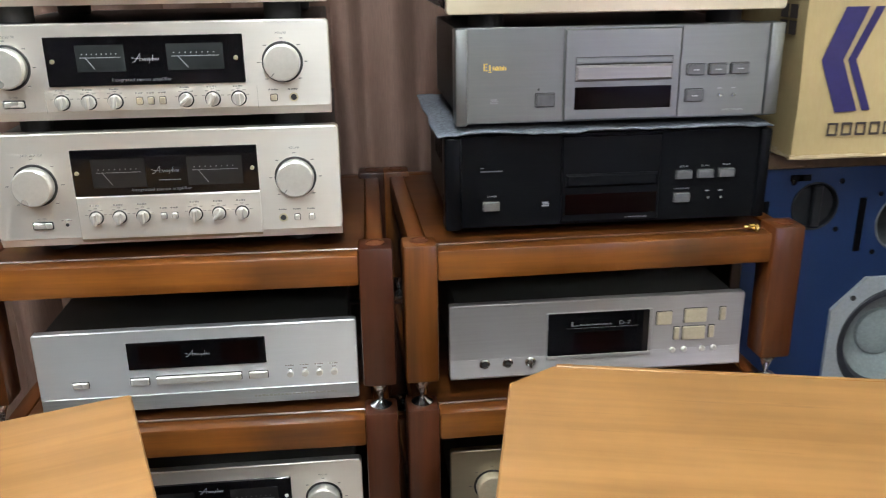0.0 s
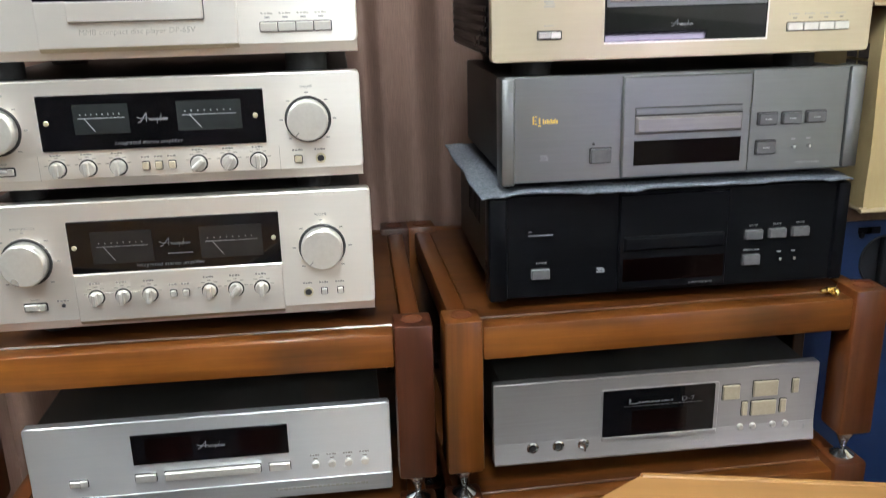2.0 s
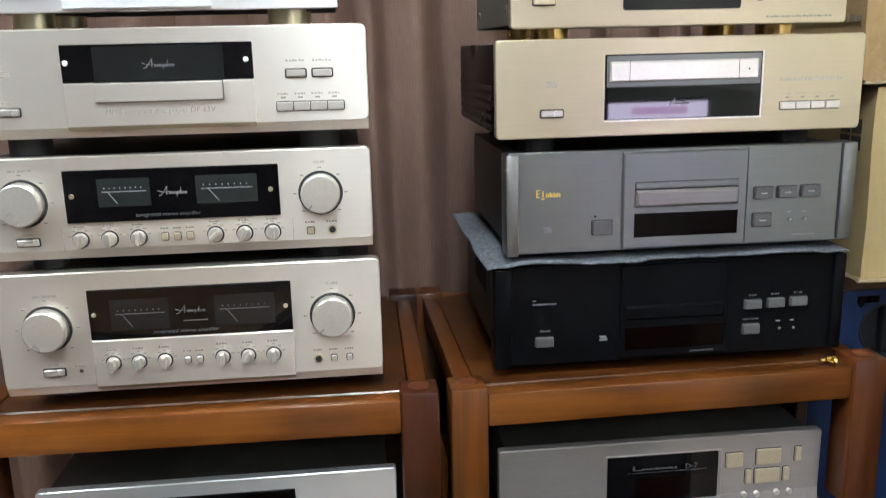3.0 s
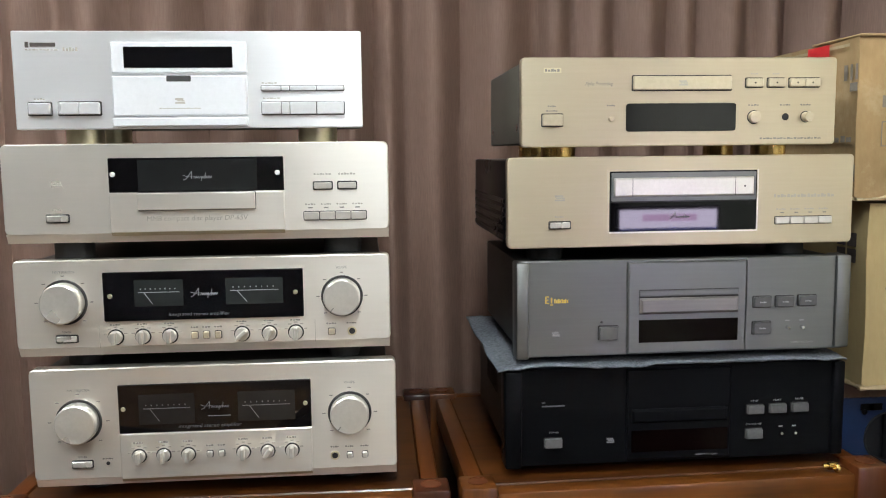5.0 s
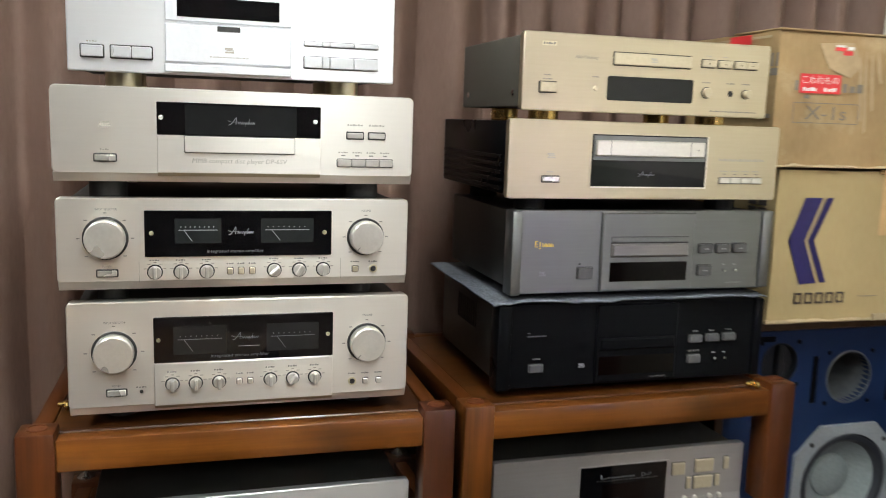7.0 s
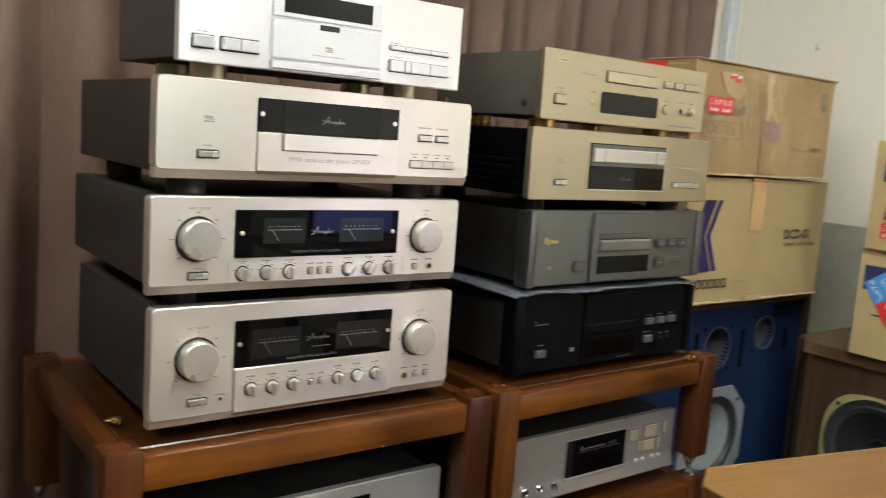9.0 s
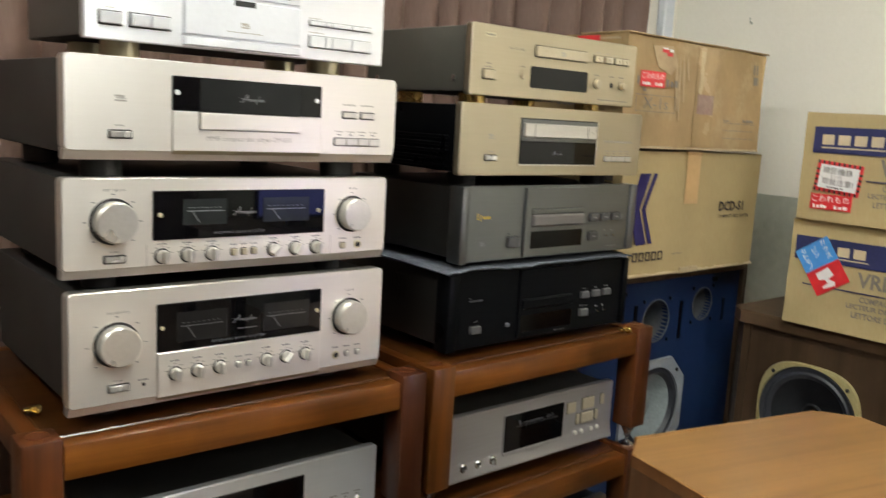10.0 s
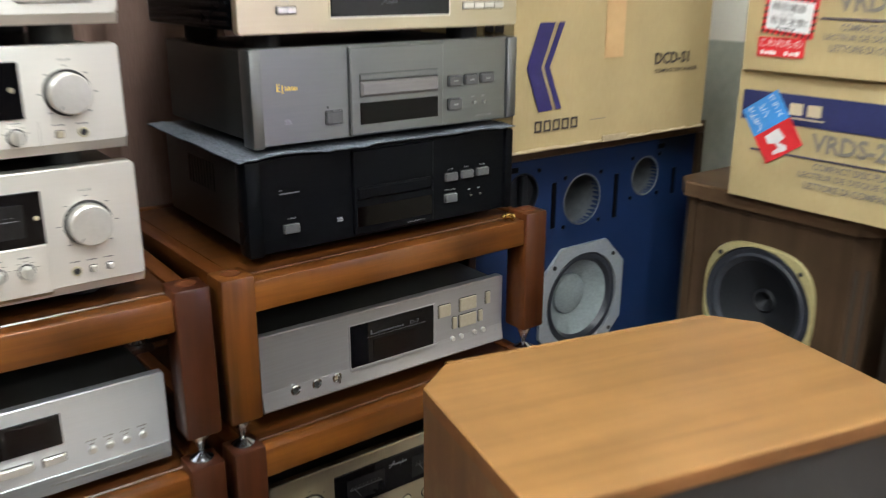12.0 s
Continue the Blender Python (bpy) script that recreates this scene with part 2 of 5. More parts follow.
CARDGREY = surface("grey_brown_print", (0.17, 0.145, 0.115), (0.22, 0.185, 0.145), 0.7, 0, (1, 1, 1), 120, 6, 0.02)
TANPRINT = surface("bare_card_print", (0.55, 0.44, 0.27), (0.6, 0.48, 0.3), 0.8, 0, (1, 1, 1), 120, 6, 0.02)
RED = surface("red_sticker", (0.62, 0.025, 0.03), (0.7, 0.035, 0.04), 0.35, 0, (1, 1, 1), 60, 9, 0.01, stain=0.08)
SKY = surface("blue_sticker", (0.05, 0.26, 0.62), (0.07, 0.3, 0.68), 0.35, 0, (1, 1, 1), 60, 9, 0.01, stain=0.08)
PAPER = surface("white_sticker", (0.74, 0.73, 0.70), (0.8, 0.79, 0.76), 0.45, 0, (1, 1, 1), 60, 9, 0.01, stain=0.06)
YELLOW = surface("yellow_sticker", (0.75, 0.6, 0.05), (0.8, 0.65, 0.08), 0.45, 0, (1, 1, 1), 60, 9, 0.01, stain=0.06)
CURTAIN = surface("brown_curtain_cloth", (0.13, 0.078, 0.058), (0.17, 0.104, 0.08), 0.66, 0, (1, 1, 0.08), 420, 2.2, 0.12, stain=0.12, spec=0.3)
CREAM = surface("cream_wall_paint", (0.83, 0.79, 0.68), (0.86, 0.82, 0.71), 0.7, 0, (1, 1, 1), 90, 1.5, 0.06, stain=0.05)
DADO = surface("grey_green_wall_paint", (0.40, 0.41, 0.33), (0.46, 0.47, 0.38), 0.6, 0, (1, 1, 1), 40, 2.5, 0.08, stain=0.25)
PLASTER = surface("white_ceiling_board", (0.74, 0.73, 0.70), (0.79, 0.78, 0.75), 0.85, 0, (1, 1, 1), 120, 2, 0.05, stain=0.05)
UNSEEN_DARK = wood("unseen_bounce_cutting_wall", (0.035, 0.022, 0.014), (0.06, 0.038, 0.024), "z", 0.5, 0.0)
TRIM = surface("pale_blue_grey_trim", (0.6, 0.64, 0.68), (0.68, 0.71, 0.74), 0.4, 0, (1, 1, 1), 60, 3, 0.02, stain=0.06)
LINO = surface("brown_floor_tile", (0.16, 0.11, 0.075), (0.22, 0.155, 0.11), 0.5, 0, (1, 1, 1), 50, 2, 0.05, stain=0.2)
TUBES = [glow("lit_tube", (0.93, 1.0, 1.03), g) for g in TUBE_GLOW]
SCREEN = glow("blue_screen", (0.2, 0.24, 0.75), 3.2)
PAGE = glow("lilac_page", (0.8, 0.72, 0.95), 22.0)
BANNER = glow("pink_banner", (0.75, 0.5, 0.8), 17.0)

# ---- mesh helpers ----
BASE = {}


def thing(name, base, label, category, group=""):
    """An empty at the thing's base that carries its parts."""
    ob = new(name)
    ob.location = base
    ob.empty_display_size = 0.05
    BASE[ob.name] = Vector(base)
    return tagged(ob, label, category, group)


def part(name, bm, material, parent=None, label="", sharp=32):
    """Links a bmesh, given in world metres, as one mesh object under its thing or part."""
    base = BASE[parent.name] if parent else Vector((0, 0, 0))
    bmesh.ops.translate(bm, verts=bm.verts, vec=-base)
    bmesh.ops.recalc_face_normals(bm, faces=bm.faces)
    me = bpy.data.meshes.new(name)
    for f in bm.faces:
        f.smooth = True
    bm.to_mesh(me)
    bm.free()
    me.set_sharp_from_angle(angle=radians(sharp))
    for m in material if isinstance(material, (list, tuple)) else (material,):
        me.materials.append(m)
    ob = new(name, me)
    if parent:
        ob.parent = parent
    BASE[ob.name] = base
    return tagged(ob, label)


def box(x0, x1, y0, y1, z0, z1, bev=0.0, seg=1, bm=None, mat=0):
    """A block, its edges rounded by bev."""
    bm = bm or bmesh.new()
    m = Matrix.Translation(((x0 + x1) / 2, (y0 + y1) / 2, (z0 + z1) / 2)) @ Matrix.Diagonal((abs(x1 - x0), abs(y1 - y0), abs(z1 - z0), 1))
    made = bmesh.ops.create_cube(bm, size=1.0, matrix=m)["verts"]
    faces = {f for v in made for f in v.link_faces}
    for f in faces:
        f.material_index = mat
    if bev:
        edges = list({e for v in made for e in v.link_edges})
        bmesh.ops.bevel(bm, geom=edges, offset=bev, segments=seg, profile=0.5, affect="EDGES")
    return bm


def loops(bm, rings, cap0=True, cap1=True, mat=0):
    """Skins a list of closed rings of points."""
    rows = [[bm.verts.new(p) for p in r] for r in rings]
    n = len(rows[0])
    for a, b in zip(rows, rows[1:]):
        for i in range(n):
            bm.faces.new((a[i], a[(i + 1) % n], b[(i + 1) % n], b[i])).material_index = mat
    if cap0:
        bm.faces.new(list(reversed(rows[0]))).material_index = mat
    if cap1:
        bm.faces.new(rows[-1]).material_index = mat
    return bm


def rr_outline(x0, x1, z0, z1, r, n=4):
    pts = []
    r = max(r, 1e-4)
    for cx, cz, a0 in ((x1 - r, z1 - r, 0), (x0 + r, z1 - r, 90), (x0 + r, z0 + r, 180), (x1 - r, z0 + r, 270)):
        for i in range(n + 1):
            a = radians(a0 + 90 * i / n)
            pts.append((cx + r * math.cos(a), cz + r * math.sin(a)))
    return pts


def plate(x0, x1, z0, z1, y0, y1, r=0.0, bev=0.0, n=4, bm=None):
    """A plate that faces -y, with rounded corners and a bevelled front edge."""
    bm = bm or bmesh.new()
    rings = []
    if bev:
        rings.append([(x, y0, z) for x, z in rr_outline(x0 + bev, x1 - bev, z0 + bev, z1 - bev, max(r - bev, 1e-4), n)])
        rings.append([(x, y0 + bev, z) for x, z in rr_outline(x0, x1, z0, z1, r, n)])
    else:
        rings.append([(x, y0, z) for x, z in rr_outline(x0, x1, z0, z1, r, n)])
    rings.append([(x, y1, z) for x, z in rr_outline(x0, x1, z0, z1, r, n)])
    return loops(bm, rings)


def lathe(profile, centre, axis="y", n=24, bm=None, mat=0, cap0=True, cap1=True):
    """Turns (radius, distance along the axis) pairs; axis y points to -y, z up, x to -x."""
    bm = bm or bmesh.new()
    cx, cy, cz = centre
    rings = []
    for r, h in profile:
        ring = []
        for i in range(n):
            a = 2 * math.pi * i / n
            u, v = r * math.cos(a), r * math.sin(a)
            ring.append({"y": (cx + u, cy - h, cz + v), "z": (cx + u, cy + v, cz + h), "x": (cx - h, cy + u, cz + v)}[axis])
        rings.append(ring)
    return loops(bm, rings, cap0, cap1, mat)


def lettering(words, material, parent, u0, u1, v0, v1, depth, facing="y", name="lettering", turn=0.0, lean=0.0, bold=0.0):
    """Words in the built-in font, fitted to a rectangle on a face. facing y: u is x; facing x: u is -y."""
    data = bpy.data.curves.new("words", "FONT")
    data.body = words
    data.resolution_u = 2
    data.shear = lean
    data.offset = bold
    tmp = bpy.data.objects.new("words", data)
    me = bpy.data.meshes.new_from_object(tmp)
    bpy.data.objects.remove(tmp)
    co = np.array([v.co[:] for v in me.vertices]).reshape(-1, 3)
    if len(co) == 0:
        return None
    lo, hi = co.min(0), co.max(0)
    su, sv = (u1 - u0) / max(hi[0] - lo[0], 1e-6), (v1 - v0) / max(hi[1] - lo[1], 1e-6)
    base = BASE[parent.name]
    ca, sa = math.cos(radians(turn)), math.sin(radians(turn))
    uc, vc = (u0 + u1) / 2, (v0 + v1) / 2
    for v in me.vertices:
        a, b = u0 + (v.co.x - lo[0]) * su - uc, v0 + (v.co.y - lo[1]) * sv - vc
        u, w = uc + a * ca - b * sa, vc + a * sa + b * ca
        v.co = (Vector((u, depth, w)) if facing == "y" else Vector((depth, -u, w))) - base
    me.materials.append(material)
    ob = new(name, me)
    ob.parent = parent
    BASE[ob.name] = base
    return ob


def strips(rects, material, parent, depth, facing="y", name="print", thick=0.0004, turn=0.0, pivot=None):
    """Flat printed or stuck-on rectangles (u0, u1, v0, v1) on a face, joined into one part."""
    bm = bmesh.new()
    ca, sa = math.cos(radians(turn)), math.sin(radians(turn))
    for u0, u1, v0, v1 in rects:
        rings = []
        for d in (depth, depth + thick):
            ring = []
            for u, v in ((u0, v0), (u1, v0), (u1, v1), (u0, v1)):
                if pivot:
                    a, b = u - pivot[0], v - pivot[1]
                    u, v = pivot[0] + a * ca - b * sa, pivot[1] + a * sa + b * ca
                ring.append((u, d, v) if facing == "y" else (d, -u, v))
            rings.append(ring)
        loops(bm, rings)
    return tagged(part(name, bm, material, parent), kind="stuff" if len(rects) > 1 else "")


def polygon_print(points, material, parent, depth, facing="y", name="print", thick=0.0004):
    bm = bmesh.new()
    loops(bm, [[(u, d, v) if facing == "y" else (d, -u, v) for u, v in points] for d in (depth, depth + thick)])
    return part(name, bm, material, parent)


def squiggle(u0, u1, v0, v1, n=9):
    """Short bars that stand in for a small line of print that cannot be read."""
    w = (u1 - u0) / n
    return [(u0 + i * w, u0 + i * w + w * (0.62 + 0.25 * ((i * 7) % 3) / 2), v0, v1 - (v1 - v0) * 0.25 * ((i * 5) % 2)) for i in range(n)]

# ---- the room ----
FLOOR = 0.002
X0, X1, Y0, Y1 = -1.9, 1.62, -3.2, 1.86
floor = tagged(part("floor", box(X0, X1, Y0, Y1, FLOOR - 0.1, FLOOR), LINO), "brown smooth floor of the shop", "floor", kind="structure")
ceiling = tagged(part("ceiling", box(X0, X1, Y0, Y1, CEILING, CEILING + 0.1), PLASTER), "white ceiling board above the shop", "ceiling", kind="structure")


def wall(name, x0, x1, y0, y1, skin=None):
    upper = tagged(part(name, box(x0, x1, y0, y1, 1.042, CEILING), skin or CREAM), "painted shop wall over a darker lower part", "wall", kind="structure")
    part("dado", box(x0, x1, y0, y1, FLOOR - 0.1, 1.042), skin or DADO, upper, "lower wall paint")
    return upper


wall("wall_north", X0 - 0.12, X1 + 0.12, Y1, Y1 + 0.12)
east = wall("wall_east", X1, X1 + 0.12, Y0, Y1)
BASE[east.name] = Vector((0, 0, 0))
# unseen south and west walls, made dark to cut bounced light
wall("wall_south", X0 - 0.12, X1 + 0.12, Y0 - 0.12, Y0, UNSEEN_DARK)
wall("wall_west", X0 - 0.12, X0, Y0, Y1, UNSEEN_DARK)
tagged(part("trim", box(1.512, 1.563, 1.825, 1.857, FLOOR, CEILING - 0.002, 0.004), TRIM), "pale blue-grey vertical corner trim on the wall", "trim", kind="structure")

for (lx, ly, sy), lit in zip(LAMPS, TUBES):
    lamp = thing("unseen_ceiling_lamp", (lx, ly, CEILING), "unseen white ceiling lamp with two bare lit tubes", "ceiling lamp", "ceiling lamps")
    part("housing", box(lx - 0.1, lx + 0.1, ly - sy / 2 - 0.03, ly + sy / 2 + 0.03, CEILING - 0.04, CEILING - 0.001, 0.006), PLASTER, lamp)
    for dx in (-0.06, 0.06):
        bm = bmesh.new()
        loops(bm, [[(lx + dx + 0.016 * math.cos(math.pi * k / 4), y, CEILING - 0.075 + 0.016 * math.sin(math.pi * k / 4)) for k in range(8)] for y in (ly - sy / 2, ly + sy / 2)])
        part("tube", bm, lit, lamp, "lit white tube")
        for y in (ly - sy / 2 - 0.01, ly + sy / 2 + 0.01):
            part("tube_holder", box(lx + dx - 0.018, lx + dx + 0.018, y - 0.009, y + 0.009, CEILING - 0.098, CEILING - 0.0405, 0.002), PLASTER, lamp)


def curtain():
    """Heavy cloth in irregular folds in front of the rear wall."""
    rng = random.Random(4)
    x = -1.86
    folds = []
    while x < 1.32:
        w = rng.uniform(0.06, 0.15)
        folds.append((x, w, w * rng.uniform(0.42, 0.6), rng.uniform(-0.3, 0.3)))
        x += w
    bm = bmesh.new()
    cols = []
    zs = [0.05 + i * (CEILING - 0.09 - 0.05) / 44 for i in range(45)]
    for fx, w, amp, skew in folds:
        for k in range(10):
            u = k / 10
            cols.append((fx + w * u, amp, u, skew))
    rows = []
    for z in zs:
        row = []
        for cx, amp, u, skew in cols:
            s = math.sin(math.pi * (u + 0.12 * skew * math.sin(2 * math.pi * u)))
            ease = 0.8 + 0.35 * noise.noise((cx * 5, 0, z * 0.9))
            y = 1.808 - 1.2 * amp * (s ** 1.4) * ease + 0.01 * noise.noise((cx * 3, z * 2.2, 3.0))
            y -= 0.004 * math.exp(-((z - 1.257) / 0.006) ** 2)
            row.append(bm.verts.new((cx + 0.012 * noise.noise((cx * 2, 7, z * 1.1)), y, z)))
        rows.append(row)
    for a, b in zip(rows, rows[1:]):
        for i in range(len(a) - 1):
            bm.faces.new((a[i], a[i + 1], b[i + 1], b[i]))
    holder = thing("curtain", (0, 1.76, 0.05), "brown heavy curtain hanging in folds along the wall", "curtain")
    cloth = part("cloth", bm, CURTAIN, holder, sharp=80)
    mod = cloth.modifiers.new("thickness", "SOLIDIFY")
    mod.thickness = 0.003
    part("rail", box(X0 + 0.01, 1.33, 1.77, 1.8, CEILING - 0.035, CEILING - 0.012, 0.003), TRIM, holder)


curtain()

# ---- the two racks, three stacked frames each ----
RACK_W, RACK_D, PITCH, P = 0.568, 0.458, 0.268, 0.0253


def rack_frame(cx, cy, top, yaw, pivot_x, skins):
    """One rack frame: four posts on steel spikes, rails and a shelf. cx, cy: its front left post, yaw: its turn about a front post."""
    rack = thing("rack_frame", (cx + RACK_W / 2, cy + RACK_D / 2, top - PITCH), "stained wooden audio rack frame on steel spike feet", "audio rack", "stacked rack frames")
    b0 = top - 0.222
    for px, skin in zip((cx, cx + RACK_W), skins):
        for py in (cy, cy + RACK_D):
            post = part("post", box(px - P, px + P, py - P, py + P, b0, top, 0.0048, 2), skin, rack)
            part("top_plug", lathe([(0.0145, 0), (0.0145, 0.0012), (0.0125, 0.0014), (0.0125, 0.0003), (0.0, 0.0003)], (px, py, top), "z", 18), PLUG, post, "round dark hole in the post top")
            part("spike", lathe([(0.015, 0), (0.015, -0.004), (0.009, -0.016), (0.003, -0.033), (0.001, -0.0365)], (px, py, b0), "z", 18), CHROME, rack, "turned steel spike")
            part("spike_cup", lathe([(0.017, -0.0457), (0.017, -0.043), (0.008, -0.037), (0.005, -0.0350)], (px, py, b0), "z", 18), CHROME, rack, "small steel spike cup")
    st = top - 0.009
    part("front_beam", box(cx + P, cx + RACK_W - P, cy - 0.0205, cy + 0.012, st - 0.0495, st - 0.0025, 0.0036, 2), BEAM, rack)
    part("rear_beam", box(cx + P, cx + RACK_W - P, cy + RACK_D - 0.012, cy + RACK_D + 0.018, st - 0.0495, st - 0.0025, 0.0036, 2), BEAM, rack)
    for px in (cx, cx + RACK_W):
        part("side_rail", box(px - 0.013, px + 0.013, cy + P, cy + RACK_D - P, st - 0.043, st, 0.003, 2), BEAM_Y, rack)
    part("shelf_panel", box(cx + 0.0135, cx + RACK_W - 0.0135, cy + 0.0125, cy + RACK_D - 0.0125, st - 0.022, st - 0.002, 0.002), SHELF, rack)
    turn = Matrix.Translation((pivot_x, cy, 0)) @ Matrix.Rotation(radians(yaw), 4, "Z") @ Matrix.Translation((-pivot_x, -cy, 0))
    rack.matrix_world = turn @ Matrix.Translation(rack.location)
    return rack


TOP = 0.806
for k in range(3):
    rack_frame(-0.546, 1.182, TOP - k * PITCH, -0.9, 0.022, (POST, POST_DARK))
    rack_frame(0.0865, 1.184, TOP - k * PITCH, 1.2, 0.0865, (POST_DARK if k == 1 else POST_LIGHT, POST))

# ---- audio units ----
FRONT_A, FRONT_B = Vector((-0.0565, 0.0658, 1.253)), Vector((-0.0551, 0.1694, 1.201))


def settle(u, pivot, k):
    """Brings a finished unit to its true size and distance, scaled about a point."""
    u.location = pivot + (u.location - pivot) * k
    u.scale = (k, k, k)


def before(z, pivot, k):
    """The height that settle() will bring to z."""
    return pivot.z + (z - pivot.z) / k



def audio_unit(name, label, category, x0, x1, z0, z1, yf, yb, stand, skin, shell, r=0.006, lip=0.0, inset=0.012, th=0.014, feet=RUBBER, foot_r=0.022, group=""):
    """A component with a thick front panel, a case behind and four feet that reach down to stand."""
    u = thing(name, ((x0 + x1) / 2, (yf + yb) / 2, stand), label, category, group)
    bm = plate(x0, x1, z0 + lip, z1, yf, yf + th, r, 0.0014)
    if lip:
        loops(bm, [[(x, yf + 0.0012, z0 + lip + 0.0012), (x, yf + 0.007, z0), (x, yf + th, z0), (x, yf + th, z0 + lip + 0.002)] for x in (x0 + 0.001, x1 - 0.001)])
    part("front_panel", bm, skin, u)
    part("case", box(x0 + inset, x1 - inset, yf + th - 0.001, yb, z0 + 0.005, z1 - 0.004, 0.003, 2), shell, u, "dark metal case")
    gap = z0 + 0.0052 - stand
    for fx in (x0 + 0.065, x1 - 0.065):
        for fy in (yf + 0.065, yb - 0.06):
            part("foot", lathe([(foot_r * 0.9, 0), (foot_r, 0.002), (foot_r, gap - 0.001), (foot_r * 0.96, gap)], (fx, fy, stand), "z", 22), feet, u)
    return u


def key(u, x0, x1, z0, z1, yf, skin, proud=0.004, rim=0.0018, name="button"):
    """A push button in a dark gap."""
    k = part(name, plate(x0, x1, z0, z1, yf - proud, yf + 0.001, 0.0012, 0.0009, 2), skin, u)
    if rim:
        part("surround", plate(x0 - rim, x1 + rim, z0 - rim, z1 + rim, yf - 0.0006, yf + 0.001, 0.002, 0, 2), GAP, k)
    return k


def rotary(u, x, z, yf, r, h, skin, mark=None, ring=True, name="knob"):
    """A turned knob standing off the panel, with a dark gap ring."""
    k = part(name, lathe([(r * 0.98, 0.0), (r, 0.001), (r, h - 0.0035), (r * 0.975, h - 0.0012), (r * 0.92, h), (r * 0.4, h + 0.0004), (0.0005, h + 0.0005)], (x, yf, z), "y", 40), skin, u)
    if ring:
        part("gap_ring", lathe([(r + min(0.0035, r * 0.16), 0.0002), (r + min(0.003, r * 0.13), 0.0009), (r, 0.0009)], (x, yf, z), "y", 40), GAP, k)
    if mark is not None:
        a = radians(mark)
        bm = bmesh.new()
        d, n = Vector((math.sin(a), 0, math.cos(a))), Vector((math.cos(a), 0, -math.sin(a)))
        c = Vector((x, yf - h - 0.0004, z))
        loops(bm, [[tuple(c + Vector((0, e, 0)) + d * s + n * w) for s, w in ((r * 0.7, -0.0007), (r * 0.95, -0.0007), (r * 0.95, 0.0007), (r * 0.7, 0.0007))] for e in (0, -0.0003)])
        part("pointer", bm, INK, k)
    return k


def grip_knob(u, x, z, yf, skin, angle=0.0, r=0.0088):
    """A small selector with a raised finger grip across it."""
    k = part("selector", lathe([(r, 0), (r, 0.006), (r * 0.94, 0.0075), (0.0005, 0.0078)], (x, yf, z), "y", 24), skin, u)
    bm = box(-0.0026, 0.0026, -0.0155, -0.006, -r * 0.95, r * 0.95, 0.001)
    bmesh.ops.transform(bm, matrix=Matrix.Translation((x, yf, z)) @ Matrix.Rotation(radians(angle), 4, "Y"), verts=bm.verts)
    part("grip", bm, skin, k)
    part("gap_ring", lathe([(r + 0.002, 0.0002), (r + 0.0016, 0.0007), (r, 0.0007)], (x, yf, z), "y", 24), GAP, k)
    return k


def ticks(u, x, z, yf, r, n=7, a0=-135, a1=135, material=None):
    """Small scale marks round a knob."""
    bm = bmesh.new()
    for i in range(n):
        a = radians(a0 + (a1 - a0) * i / (n - 1))
        c = Vector((x + r * math.sin(a), yf, z + r * math.cos(a)))
        w = 0.0022
        loops(bm, [[(c.x - w, yf + e, c.z - 0.0006), (c.x + w, yf + e, c.z - 0.0006), (c.x + w, yf + e, c.z + 0.0006), (c.x - w, yf + e, c.z + 0.0006)] for e in (-0.0004, 0.0002)])
    return tagged(part("scale_mark", bm, material or INK, u), kind="stuff")


def disc_logo(u, x, z, yf, material, w=0.014, h=0.008):
    strips([(x - w / 2, x + w * 0.35, z + h * 0.15, z + h * 0.5), (x - w * 0.35, x + w / 2, z - h * 0.1, z + h * 0.1), (x - w / 2, x + w / 2, z - h / 2, z - h * 0.22)], material, u, yf - 0.0004, name="disc_mark")


def script_mark(u, x0, x1, z0, z1, yf, material):
    """A slanting maker's mark, drawn as thin plain strokes."""
    bm = bmesh.new()
    w, h = x1 - x0, z1 - z0

    def stroke(points, half=0.0003):
        pts = [Vector((x0 + a * w, 0, z0 + b * h)) for a, b in points]
        for p, q in zip(pts, pts[1:]):
            n = Vector((0, 1, 0)).cross((q - p).normalized()) * half
            loops(bm, [[(v.x, yf + e, v.z) for v in (p - n, q - n, q + n, p + n)] for e in (-0.0005, 0.0001)])

    stroke(((-0.04, 0.12), (0.06, 0.2), (0.27, 1.0), (0.25, 0.22)), 0.0004)
    stroke(((-0.06, 0.62), (0.08, 0.46), (0.34, 0.5)))
    stroke([(0.33 + 0.034 * k, 0.25 + 0.26 * (k % 2)) for k in range(20)])
    stroke(((0.6, 0.0), (0.64, 0.5)))
    stroke(((0.72, 0.2), (0.77, 0.85)))
    return tagged(part("maker_mark", bm, material, u), kind="stuff")


def stud(u, x, z, yf, r, material, h=0.002, name="stud"):
    return part(name, lathe([(r, 0), (r, h * 0.7), (r * 0.8, h), (0.0004, h)], (x, yf, z), "y", 16), material, u)


def jack(u, x, z, yf, r=0.0062):
    j = part("phone_socket", lathe([(r, 0), (r, 0.0016), (r * 0.72, 0.0018), (r * 0.6, 0.0004)], (x, yf, z), "y", 20), PALEGOLD, u)
    part("hole", lathe([(r * 0.66, 0.0019), (0.0003, 0.0022)], (x, yf, z), "y", 16), GAP, j)
    return j


